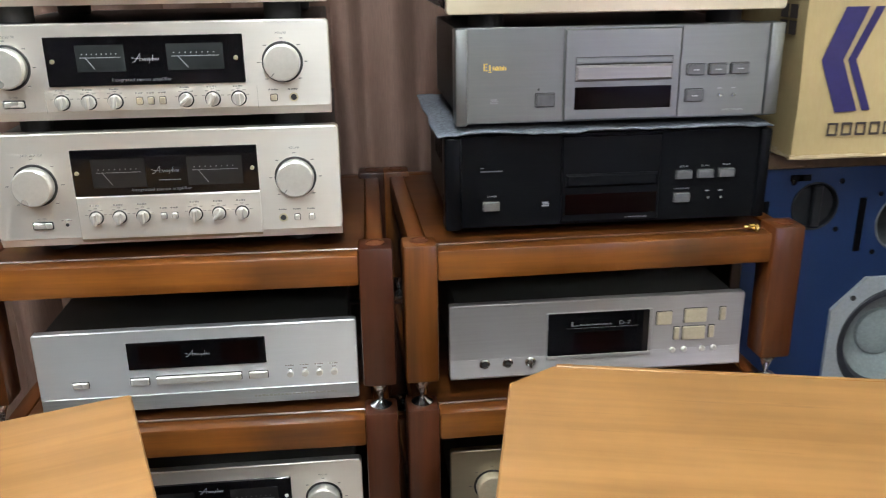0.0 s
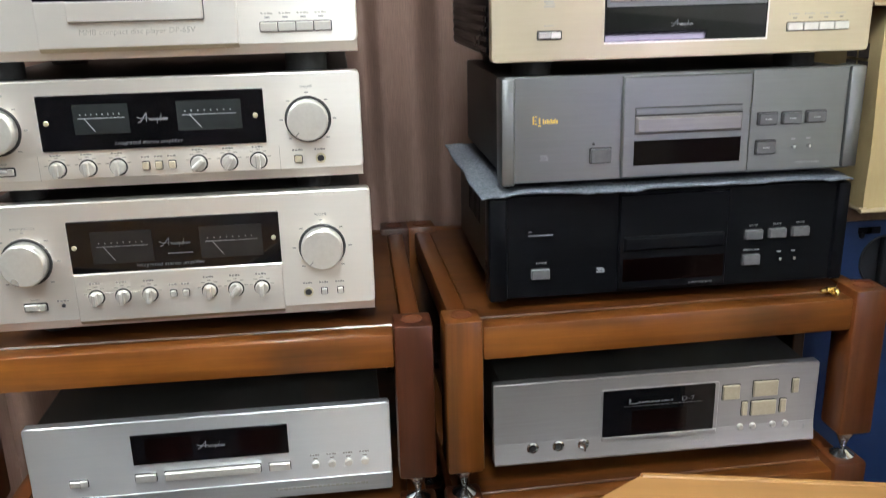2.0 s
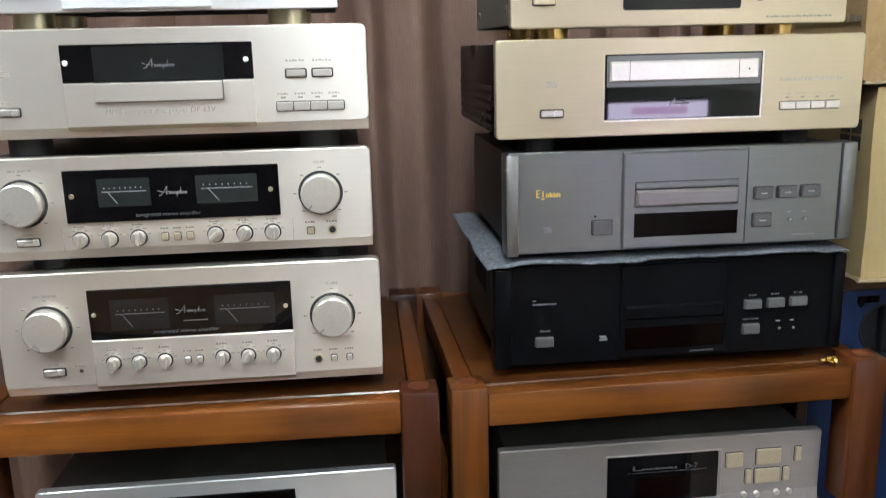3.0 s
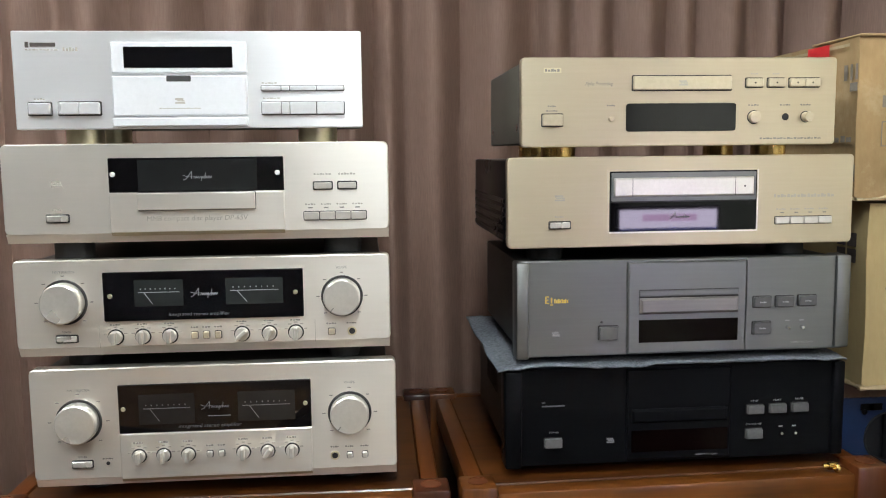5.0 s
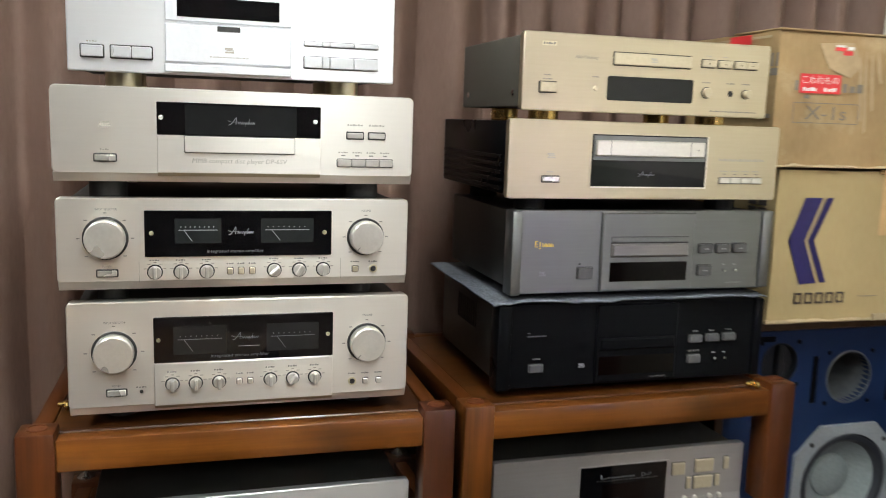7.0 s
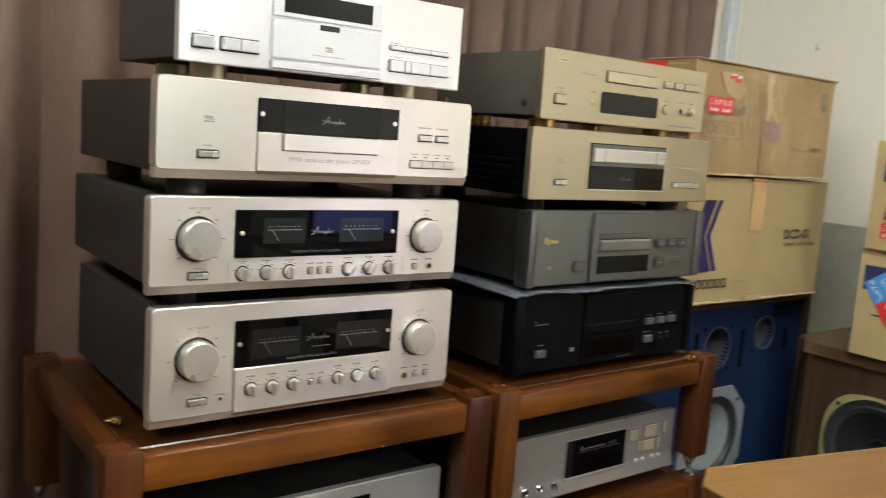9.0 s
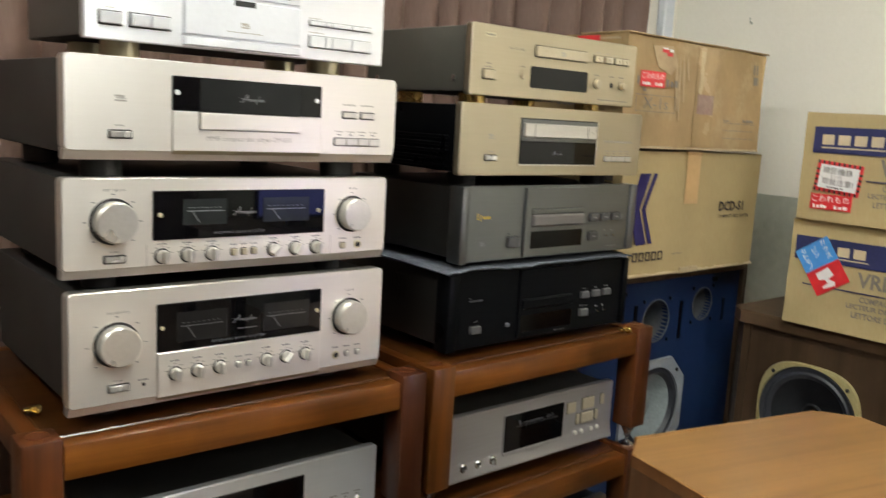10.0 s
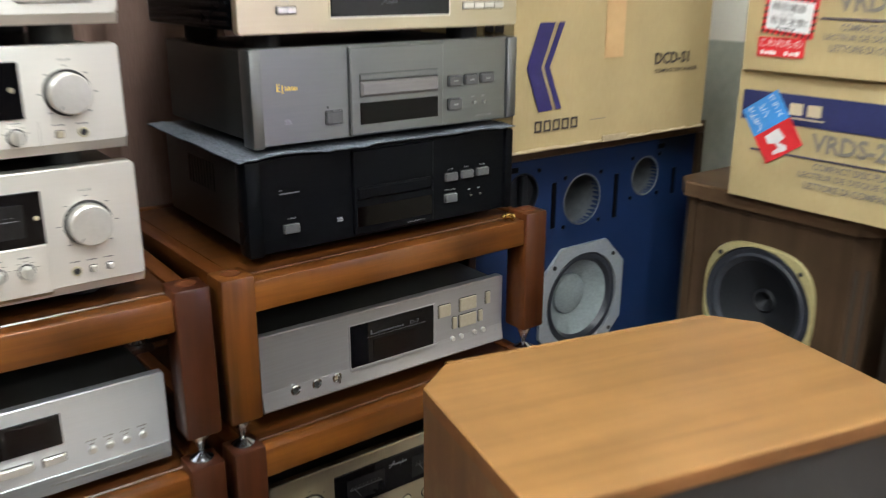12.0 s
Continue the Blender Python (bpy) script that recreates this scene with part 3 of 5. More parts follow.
def meter(u, x0, x1, z0, z1, yf, face, needle):
    """A level meter behind the dark window: pale face, scale and needle."""
    m = part("meter", plate(x0, x1, z0, z1, yf - 0.0006, yf, 0.001, 0, 2), face, u)
    zm = z0 + (z1 - z0) * 0.52
    strips([(x0 + (x1 - x0) * 0.08, x0 + (x1 - x0) * 0.92, zm, zm + 0.0009)] + [(x0 + (x1 - x0) * (0.12 + 0.1 * i), x0 + (x1 - x0) * (0.12 + 0.1 * i) + 0.0014, zm + 0.0042, zm + 0.0058) for i in range(8)], needle, m, yf - 0.001, name="scale")
    bm = bmesh.new()
    a, b = (x0 + (x1 - x0) * 0.2, zm), (x0 + (x1 - x0) * 0.36, z0 + (z1 - z0) * 0.1)
    loops(bm, [[(a[0] - 0.0004, yf + e, a[1]), (a[0] + 0.0006, yf + e, a[1]), (b[0] + 0.0006, yf + e, b[1]), (b[0] - 0.0004, yf + e, b[1])] for e in (-0.0012, -0.0006)])
    part("needle", bm, needle, m)
    return m


def wedge(u, x0, x1, z0, z1, y_front, y_back, skin):
    """The sloping underside of a raised plate, its shade put into a darker skin."""
    rings = [[(x, y_back, z0), (x, y_front, z1), (x, y_back, z1)] for x in (x0, x1)]
    part("lower_chamfer", loops(bmesh.new(), rings), skin, u)


def lower_words(u, words, x0, x1, z0, z1, yf, material):
    lettering(words, material, u, x0, x1, z0, z1, yf - 0.0005, lean=0.15)


# -- silver amplifier on the rack shelf
YA = 1.200
SHELF_TOP = TOP - 0.009
u = audio_unit("amplifier", "silver integrated amplifier with two meters, on the rack shelf", "amplifier", -0.506, -0.023, 0.816, 0.978, YA, 1.6, SHELF_TOP, SILVER, CASE, 0.007, 0.011, th=0.022, group="silver amplifiers")
ys = YA - 0.004
part("lower_plate", plate(-0.3925, -0.1385, 0.826, 0.888, ys, YA + 0.001, 0.001, 0.001), SILVER, u, "raised lower control plate")
# champagne under a silver plate: the chamfer's shade is painted in
wedge(u, -0.392, -0.139, 0.8215, 0.8262, ys + 0.0005, YA + 0.0005, CHAMP)
w = part("window", plate(-0.3925, -0.1385, 0.8885, 0.9545, YA - 0.003, YA + 0.001, 0.0015, 0.0008), GLASS, u, "black glass window")
yw = YA - 0.003
meter(w, -0.366, -0.293, 0.9, 0.941, yw, METER_DIM, DULL)
meter(w, -0.236, -0.160, 0.9, 0.941, yw, METER_DIM, DULL)
for x in (-0.386, -0.1462):
    stud(w, x, 0.922, yw, 0.003, PALEGOLD)
script_mark(w, -0.283, -0.247, 0.917, 0.929, yw, DULL)
strips([(-0.276, -0.246, 0.9085, 0.9095)], DULL, w, yw - 0.0004)
lower_words(w, "integrated stereo amplifier", -0.315, -0.232, 0.8925, 0.8985, yw, DULL)
rotary(u, -0.445, 0.9065, YA, 0.0268, 0.0185, SILVER_KEY)
rotary(u, -0.0868, 0.9055, YA, 0.0262, 0.0185, SILVER_KEY, -140)
ticks(u, -0.445, 0.9065, YA, 0.0375)
ticks(u, -0.0868, 0.9055, YA, 0.035)
lettering("INPUT SELECTOR", INK, u, -0.458, -0.429, 0.9475, 0.9505, YA - 0.0004)
lettering("VOLUME", INK, u, -0.094, -0.079, 0.9465, 0.9495, YA - 0.0004)
lettering("POWER", INK, u, -0.449, -0.437, 0.8565, 0.859, YA - 0.0004)
key(u, -0.4555, -0.4305, 0.844, 0.852, YA, SILVER_KEY)
stud(u, -0.41, 0.848, YA, 0.0025, GAP, 0.001, "standby_lamp")
strips(squiggle(-0.417, -0.402, 0.8535, 0.8555, 4), INK, u, YA - 0.0004)
for i, x in enumerate((-0.368, -0.336, -0.3035, -0.2305, -0.198, -0.1655)):
    grip_knob(u, x, 0.8575, ys, SILVER_KEY, (0, 0, 0, 0, 40, 0)[i], 0.0082)
    ticks(u, x, 0.8575, ys, 0.0135, 5, -70, 70, FAINT)
    strips(squiggle(x - 0.007, x + 0.007, 0.8745, 0.8768, 4), INK, u, ys - 0.0004)
for x in (-0.275, -0.2595):
    key(u, x - 0.0035, x + 0.0035, 0.853, 0.861, ys, SILVER_KEY, 0.005, 0.001, "toggle")
    strips(squiggle(x - 0.005, x + 0.005, 0.8675, 0.8695, 3), INK, u, ys - 0.0004)
jack(u, -0.108, 0.846, YA)
for x in (-0.0878, -0.0672):
    key(u, x - 0.0035, x + 0.0035, 0.842, 0.85, YA, SILVER_KEY, 0.005, 0.001, "toggle")
for x in (-0.108, -0.0878, -0.0672):
    strips(squiggle(x - 0.006, x + 0.006, 0.857, 0.859, 4), INK, u, YA - 0.0004)

# -- second silver amplifier, slightly lower in height
u = audio_unit("amplifier", "silver integrated amplifier with lit grey meters, on another amplifier", "amplifier", -0.517, -0.029, 0.995, 1.123, YA, 1.61, before(0.9742, FRONT_A, 0.993), SILVER, CASE, 0.006, 0.011, th=0.022, group="silver amplifiers")
w = part("window", plate(-0.404, -0.1445, 1.041, 1.106, YA - 0.003, YA + 0.001, 0.0015, 0.0008), GLASS, u, "black glass window")
meter(w, -0.364, -0.301, 1.06, 1.095, yw, METER, MID_PRINT)
meter(w, -0.246, -0.171, 1.06, 1.095, yw, METER, MID_PRINT)
for x in (-0.395, -0.155):
    stud(w, x, 1.0745, yw, 0.0032, PALEGOLD)
script_mark(w, -0.29, -0.256, 1.07, 1.083, yw, MID_PRINT)
lower_words(w, "integrated stereo amplifier", -0.321, -0.242, 1.045, 1.051, yw, DULL)
rotary(u, -0.4545, 1.0675, YA, 0.0265, 0.0185, SILVER_KEY)
rotary(u, -0.0933, 1.067, YA, 0.0245, 0.0185, SILVER_KEY, -140)
ticks(u, -0.4545, 1.0675, YA, 0.035)
ticks(u, -0.0933, 1.067, YA, 0.032)
lettering("INPUT SELECTOR", INK, u, -0.467, -0.439, 1.106, 1.109, YA - 0.0004)
lettering("VOLUME", INK, u, -0.101, -0.086, 1.1045, 1.1075, YA - 0.0004)
lettering("POWER", INK, u, -0.459, -0.447, 1.027, 1.0295, YA - 0.0004)
key(u, -0.466, -0.4405, 1.015, 1.0228, YA, SILVER_KEY)
for i, x in enumerate((-0.391, -0.356, -0.321, -0.227, -0.191, -0.156)):
    grip_knob(u, x, 1.0195, YA, SILVER_KEY, (0, 0, 0, 50, 30, 0)[i], 0.0088)
    ticks(u, x, 1.0195, YA, 0.0135, 5, -70, 70, FAINT)
    strips(squiggle(x - 0.007, x + 0.007, 1.0352, 1.037, 4), INK, u, YA - 0.0004)
for x in (-0.289, -0.2738, -0.2582):
    key(u, x - 0.0038, x + 0.0038, 1.015, 1.024, YA, CHAMP_KEY, 0.005, 0.001, "toggle")
    strips(squiggle(x - 0.005, x + 0.005, 1.029, 1.031, 3), INK, u, YA - 0.0004)
key(u, -0.1125, -0.104, 1.015, 1.023, YA, CHAMP_KEY, 0.004, 0.001)
jack(u, -0.081, 1.019, YA)
for x in (-0.108, -0.081):
    strips(squiggle(x - 0.007, x + 0.007, 1.029, 1.031, 4), INK, u, YA - 0.0004)
strips([(-0.412, -0.4115, 1.006, 1.036), (-0.1305, -0.13, 1.006, 1.036)], FAINT, u, YA - 0.0003, name="seam")

settle(u, FRONT_A, 0.993)

# -- silver disc player with a central drawer
u = audio_unit("disc_player", "silver compact disc player with a wide drawer, on an amplifier", "disc player", -0.523, -0.028, 1.145, 1.273, YA, 1.6, before(1.1195, FRONT_A, 0.9806), SILVER, CASE, 0.008, 0.011, th=0.022, group="disc players", foot_r=0.026)
part("lower_plate", plate(-0.389, -0.1655, 1.158, 1.2095, ys, YA + 0.001, 0.001, 0.001), SILVER, u, "raised drawer surround")
wedge(u, -0.3885, -0.166, 1.1535, 1.1582, ys + 0.0005, YA + 0.0005, CHAMP)
w = part("window", plate(-0.389, -0.1655, 1.21, 1.2545, YA - 0.003, YA + 0.001, 0.0015, 0.0008), GLASS, u, "black glass window")
part("display", plate(-0.352, -0.2, 1.2115, 1.252, yw - 0.0005, yw, 0.0005, 0, 2), SMOKE, w)
for x in (-0.3835, -0.1735):
    stud(w, x, 1.2335, yw, 0.0034, PAPER)
script_mark(w, -0.293, -0.257, 1.224, 1.2365, yw - 0.0005, MID_PRINT)
key(u, -0.353, -0.203, 1.187, 1.2092, ys, SILVER, 0.005, 0.0009, "disc_drawer")
lower_words(u, "MMB compact disc player DP-65V", -0.343, -0.213, 1.1705, 1.179, ys, FAINT)
disc_logo(u, -0.455, 1.222, YA, FAINT)
key(u, -0.469, -0.4425, 1.1735, 1.1815, YA, SILVER_KEY)
strips(squiggle(-0.462, -0.45, 1.1875, 1.1895, 4), FAINT, u, YA - 0.0004)
for x0, x1 in ((-0.1265, -0.1035), (-0.0945, -0.0715)):
    key(u, x0, x1, 1.2115, 1.2195, YA, SILVER_KEY)
    strips(squiggle(x0, x1, 1.2295, 1.232, 6), FAINT, u, YA - 0.0004)
for i in range(4):
    key(u, -0.1405 + i * 0.0207, -0.1405 + i * 0.0207 + 0.0198, 1.1705, 1.181, YA, SILVER_KEY, 0.004, 0.001)
    strips([(-0.135 + i * 0.0207, -0.129 + i * 0.0207, 1.1855, 1.1872)], INK, u, YA - 0.0004)
    strips(squiggle(-0.139 + i * 0.0207, -0.124 + i * 0.0207, 1.19, 1.192, 4), FAINT, u, YA - 0.0004)

settle(u, FRONT_A, 0.9806)

# -- bright silver player with a top lid window, on brass feet
YP = 1.200
u = audio_unit("disc_player", "bright silver stable-platter disc player on brass disc feet", "disc player", -0.500, -0.0605, 1.2915, 1.4155, YP, 1.46, before(1.2688, FRONT_A, 0.9785), COOL, CASE_PIO, 0.002, 0.0, 0.004, feet=PALEGOLD, foot_r=0.0245, group="disc players")
strips([(-0.483, -0.479, 1.3945, 1.4015), (-0.477, -0.446, 1.3955, 1.4005)], CARDINK, u, YP - 0.0004, name="maker_mark")
strips(squiggle(-0.483, -0.443, 1.391, 1.3925, 9), FAINT, u, YP - 0.0004)
strips(squiggle(-0.437, -0.418, 1.39, 1.3945, 5), FAINT, u, YP - 0.0004)
part("display_frame", plate(-0.377, -0.208, 1.3625, 1.401, YP - 0.005, YP + 0.001, 0.001, 0.0012), PEARL, u)
part("display", plate(-0.3615, -0.2255, 1.3685, 1.395, YP - 0.0057, YP - 0.004, 0.0008, 0), GLASS, u, "black display")
lid = part("lid", plate(-0.377, -0.2085, 1.3085, 1.3585, YP - 0.0075, YP + 0.001, 0.001, 0.0015), PEARL, u, "bright pull-down lid")
part("finger_notch", plate(-0.309, -0.2785, 1.351, 1.3582, YP - 0.0079, YP - 0.007, 0.0008, 0), GAP, lid)
disc_logo(lid, -0.293, 1.3265, YP - 0.0075, FAINT, 0.012, 0.007)
strips(squiggle(-0.319, -0.267, 1.3165, 1.3178, 12), FAINT, lid, YP - 0.0079)
part("lid_sill", plate(-0.378, -0.2085, 1.2945, 1.3055, YP - 0.0095, YP + 0.001, 0.001, 0.0012), PEARL, u)
key(u, -0.4825, -0.4555, 1.3105, 1.325, YP, COOL_KEY, 0.006)
strips(squiggle(-0.476, -0.462, 1.3295, 1.331, 4), FAINT, u, YP - 0.0004)
key(u, -0.4455, -0.4205, 1.3105, 1.3255, YP, COOL_KEY, 0.006)
key(u, -0.4195, -0.3945, 1.3105, 1.3255, YP, COOL_KEY, 0.006)
for x0, x1 in ((-0.1905, -0.166), (-0.165, -0.155), (-0.154, -0.1205), (-0.1195, -0.0845)):
    key(u, x0, x1, 1.3395, 1.3455, YP, COOL_KEY, 0.005, 0.001)
    key(u, x0, x1, 1.309, 1.325, YP, COOL_KEY, 0.006, 0.001)
strips(squiggle(-0.19, -0.17, 1.3485, 1.35, 5) + squiggle(-0.189, -0.166, 1.329, 1.3305, 5), FAINT, u, YP - 0.0004)

settle(u, FRONT_A, 0.9785)

# -- black player on the second rack
YB = 1.207
u = audio_unit("disc_player", "black compact disc player on the rack shelf", "disc player", 0.1365, 0.6165, 0.8145, 0.955, YB, 1.54, before(SHELF_TOP, FRONT_A, 1.008), BLACK, CASE, 0.002, group="large disc players", inset=0.002)
part("side_pillar", box(0.128, 0.1525, YB - 0.006, YB + 0.03, 0.8125, 0.9535, 0.004, 2), BLACK, u, "black rounded side pillar")
part("side_pillar", box(0.6055, 0.6235, YB - 0.006, YB + 0.03, 0.8145, 0.9535, 0.004, 2), BLACK, u, "black rounded side pillar")
part("centre_panel", plate(0.303, 0.4535, 0.8195, 0.9505, YB - 0.005, YB + 0.001, 0.001, 0.0015), BLACK, u)
yc = YB - 0.005
part("drawer", plate(0.309, 0.4485, 0.8735, 0.8935, yc - 0.004, yc + 0.001, 0.001, 0.003), BLACK, u, "black sloping drawer front")
part("display", plate(0.309, 0.4495, 0.831, 0.8625, yc - 0.0008, yc + 0.001, 0.0005, 0), REDGLASS, u, "dark red display")
strips([(0.181, 0.214, 0.9, 0.902), (0.181, 0.186, 0.9055, 0.907)], DULL, u, YB - 0.0004, name="maker_mark")
for x0, x1, z0, z1, word in ((0.4795, 0.5035, 0.8795, 0.892, "STOP"), (0.513, 0.537, 0.88, 0.8925, "PLAY"), (0.546, 0.570, 0.8805, 0.893, "PAUSE")):
    key(u, x0, x1, z0, z1, YB, DARK_KEY, 0.006, 0.0012)
    lettering(word, PALE, u, x0 + 0.006, x1 - 0.006, z1 + 0.0045, z1 + 0.0072, YB - 0.0004)
key(u, 0.4785, 0.5025, 0.843, 0.857, YB, DARK_KEY, 0.006, 0.0012)
lettering("OPEN/CLOSE", PALE, u, 0.479, 0.502, 0.8625, 0.865, YB - 0.0004)
key(u, 0.185, 0.2095, 0.8415, 0.8545, YB, DARK_KEY, 0.006, 0.0012)
lettering("POWER", PALE, u, 0.192, 0.206, 0.8615, 0.8642, YB - 0.0004)
for x in (0.531, 0.5515):
    stud(u, x, 0.8495, YB, 0.0026, CHROME, 0.006, "toggle")
    strips([(x - 0.003, x + 0.003, 0.858, 0.8596)], PALE, u, YB - 0.0004)
disc_logo(u, 0.280, 0.848, YB, MID_PRINT, 0.011, 0.007)
lettering("COMPACT DISC PLAYER", PALE, u, 0.402, 0.436, 0.8228, 0.8252, yc - 0.0004)
for k in range(9):
    part("side_vent", box(0.1374, 0.1388, 1.34 + k * 0.012, 1.346 + k * 0.012, 0.885, 0.93), GAP, u)

settle(u, FRONT_A, 1.008)

# -- felt cloth between the two players
bm = bmesh.new()
nx, ny = 120, 26
grid = []
for j in range(ny + 1):
    row = []
    for i in range(nx + 1):
        s, t = i / nx, j / ny
        x = 0.117 + s * (0.624 - 0.117)
        y = 1.202 + t * (1.575 - 1.202)
        edge = max(0.0, 0.132 - x) / 0.013
        wave = 0.0012 * math.sin(x * 38 + 2 * t) + 0.0016 * noise.noise((x * 14, y * 9, 1.0))
        z = 0.9605 + (wave if (t < 0.06 or s < 0.06 or s > 0.96) else 0.0)
        z -= 0.004 * min(1, edge) * (1 - t)
        if t < 0.06:
            z -= 0.0015
            y -= 0.003 * math.sin(x * 23 + 1) + 0.004 * noise.noise((x * 60, 2.0, 5.0)) + 0.001
            z += 0.0022 * noise.noise((x * 45, 8.0, 1.0))
        x -= 0.004 * noise.noise((0, y * 12, 4.0)) * (s < 0.05)
        row.append(bm.verts.new((x, y, z)))
    grid.append(row)
for a, b in zip(grid, grid[1:]):
    for i in range(nx):
        bm.faces.new((a[i], a[i + 1], b[i + 1], b[i]))
felt = tagged(part("felt_cloth", bm, FELT, sharp=70), "blue-grey felt cloth laid between two disc players", "cloth")
felt.modifiers.new("thickness", "SOLIDIFY").thickness = 0.0022

# -- gunmetal player
u = audio_unit("disc_player", "gunmetal grey compact disc player standing on a felt cloth", "disc player", 0.150, 0.6185, 0.9715, 1.1065, YB, 1.54, before(0.9612, FRONT_A, 1.0055), GUN, CASE, 0.001, group="large disc players", inset=0.002)
part("side_pillar", box(0.1445, 0.162, YB - 0.006, YB + 0.03, 0.9695, 1.1055, 0.003, 2), GUN, u, "grey chamfered side pillar")
part("side_pillar", box(0.6045, 0.6255, YB - 0.006, YB + 0.03, 0.9735, 1.1065, 0.003, 2), GUN, u, "grey chamfered side pillar")
part("centre_panel", plate(0.3015, 0.472, 0.9735, 1.103, YB - 0.006, YB + 0.001, 0.001, 0.002), GUN, u)
part("right_panel", plate(0.4735, 0.6035, 0.9735, 1.1055, YB - 0.0015, YB + 0.001, 0.001, 0.0006), GUN, u)
yc = YB - 0.006
part("drawer_slot", plate(0.317, 0.4595, 1.0295, 1.064, yc - 0.0004, yc + 0.001, 0.001, 0), GAP, u)
part("drawer", plate(0.3175, 0.459, 1.0305, 1.0525, yc - 0.006, yc + 0.001, 0.001, 0.003), TRAY, u, "warm grey drawer front")
part("drawer_hood", plate(0.3175, 0.459, 1.0545, 1.063, yc - 0.002, yc + 0.001, 0.001, 0.001), GUN, u)
part("display", plate(0.317, 0.4598, 0.9895, 1.0215, yc - 0.0008, yc + 0.001, 0.0005, 0), REDGLASS, u, "dark red display")
strips([(0.1855, 0.1875, 1.047, 1.0575), (0.1882, 0.191, 1.056, 1.0575), (0.1882, 0.190, 1.0515, 1.053), (0.1882, 0.191, 1.047, 1.0485), (0.1925, 0.1965, 1.0445, 1.0462), (0.1935, 0.1955, 1.0475, 1.0555)] + squiggle(0.1985, 0.2185, 1.0475, 1.0535, 8), GOLD_PRINT, u, YB - 0.0004, name="maker_mark")
key(u, 0.2615, 0.288, 0.995, 1.013, YB, GUN_KEY, 0.006, 0.0014)
stud(u, 0.2655, 1.019, YB, 0.0018, GAP, 0.0006, "lamp_dot")
yr = YB - 0.0015
for x0, x1, z0, z1 in ((0.4835, 0.509, 1.035, 1.0495), (0.5165, 0.542, 1.035, 1.0495), (0.5495, 0.5755, 1.0355, 1.05), (0.4835, 0.509, 0.9965, 1.0135)):
    key(u, x0, x1, z0, z1, yr, GUN_KEY, 0.006, 0.0014)
    strips(squiggle((x0 + x1) / 2 - 0.005, (x0 + x1) / 2 + 0.005, (z0 + z1) / 2 - 0.001, (z0 + z1) / 2 + 0.001, 4), PALE, u, yr - 0.0066)
for x in (0.535, 0.5562):
    stud(u, x, 1.0045, yr, 0.0026, CHROME, 0.006, "toggle")
    strips([(x - 0.003, x + 0.003, 1.0135, 1.015)], PALE, u, yr - 0.0004)
disc_logo(u, 0.201, 1.0035, YB, MID_PRINT, 0.011, 0.007)
lettering("COMPACT DISC PLAYER", PALE, u, 0.540, 0.574, 0.981, 0.9838, yr - 0.0004)

settle(u, FRONT_A, 1.0055)

# -- champagne player with a recessed window
u = audio_unit("disc_player", "champagne gold disc player with a recessed drawer window", "disc player", 0.133, 0.626, 1.1245, 1.2490, YB, 1.56, before(1.1020, FRONT_A, 1.0028), CHAMP, BLACK, 0.006, 0.0, 0.0015, group="champagne disc players", foot_r=0.026)
part("recess_frame", plate(0.272, 0.4865, 1.1435, 1.2305, YB - 0.0012, YB + 0.001, 0.001, 0), CHAMP_KEY, u, "polished recess edge")
strips([(0.4842, 0.4862, 1.1432, 1.229), (0.274, 0.4841, 1.1432, 1.1452)], SILVER, u, YB - 0.0026, name="recess_edge")
part("recess", plate(0.2745, 0.484, 1.1455, 1.2285, YB - 0.0018, YB + 0.001, 0.001, 0), SMOKE, u)
part("recess_top", plate(0.277, 0.4825, 1.1875, 1.2265, YB - 0.0026, YB, 0.001, 0), GUN, u, "grey drawer bay")
drawer = part("disc_drawer", plate(0.280, 0.4775, 1.194, 1.2195, YB - 0.008, YB, 0.001, 0.0018), SILVER_KEY, u, "long pale drawer front")
strips([(0.3048, 0.3055, 1.1945, 1.219), (0.4502, 0.4509, 1.1945, 1.219)], GAP, drawer, YB - 0.0083, name="seam")
stud(drawer, 0.464, 1.2065, YB - 0.008, 0.0012, GAP, 0.0006, "key_mark")
w = part("window", plate(0.2755, 0.4825, 1.1465, 1.1855, YB - 0.0028, YB, 0.001, 0), GLASS, u, "black glass window")
script_mark(w, 0.360, 0.388, 1.161, 1.171, YB - 0.0028, DULL)
disc_logo(u, 0.2055, 1.193, YB, FAINT)
key(u, 0.1915, 0.2195, 1.152, 1.160, YB, SILVER_KEY)
strips(squiggle(0.199, 0.212, 1.1665, 1.1685, 4), FAINT, u, YB - 0.0004)
strips(squiggle(0.51, 0.598, 1.1895, 1.194, 18), FAINT, u, YB - 0.0004)
for i in range(4):
    key(u, 0.5125 + i * 0.0207, 0.5125 + i * 0.0207 + 0.0198, 1.1525, 1.1622, YB, SILVER_KEY, 0.004, 0.001)
    strips(squiggle(0.514 + i * 0.0207, 0.529 + i * 0.0207, 1.172, 1.174, 4), FAINT, u, YB - 0.0004)
    strips([(0.52 + i * 0.0207, 0.525 + i * 0.0207, 1.1672, 1.1688)], INK, u, YB - 0.0004)
for k in range(5):
    part("cooling_fin", box(0.1322, 0.1355, YB + 0.03, 1.55, 1.135 + k * 0.0125, 1.1415 + k * 0.0125, 0.001), BLACK, u)

settle(u, FRONT_A, 1.0028)

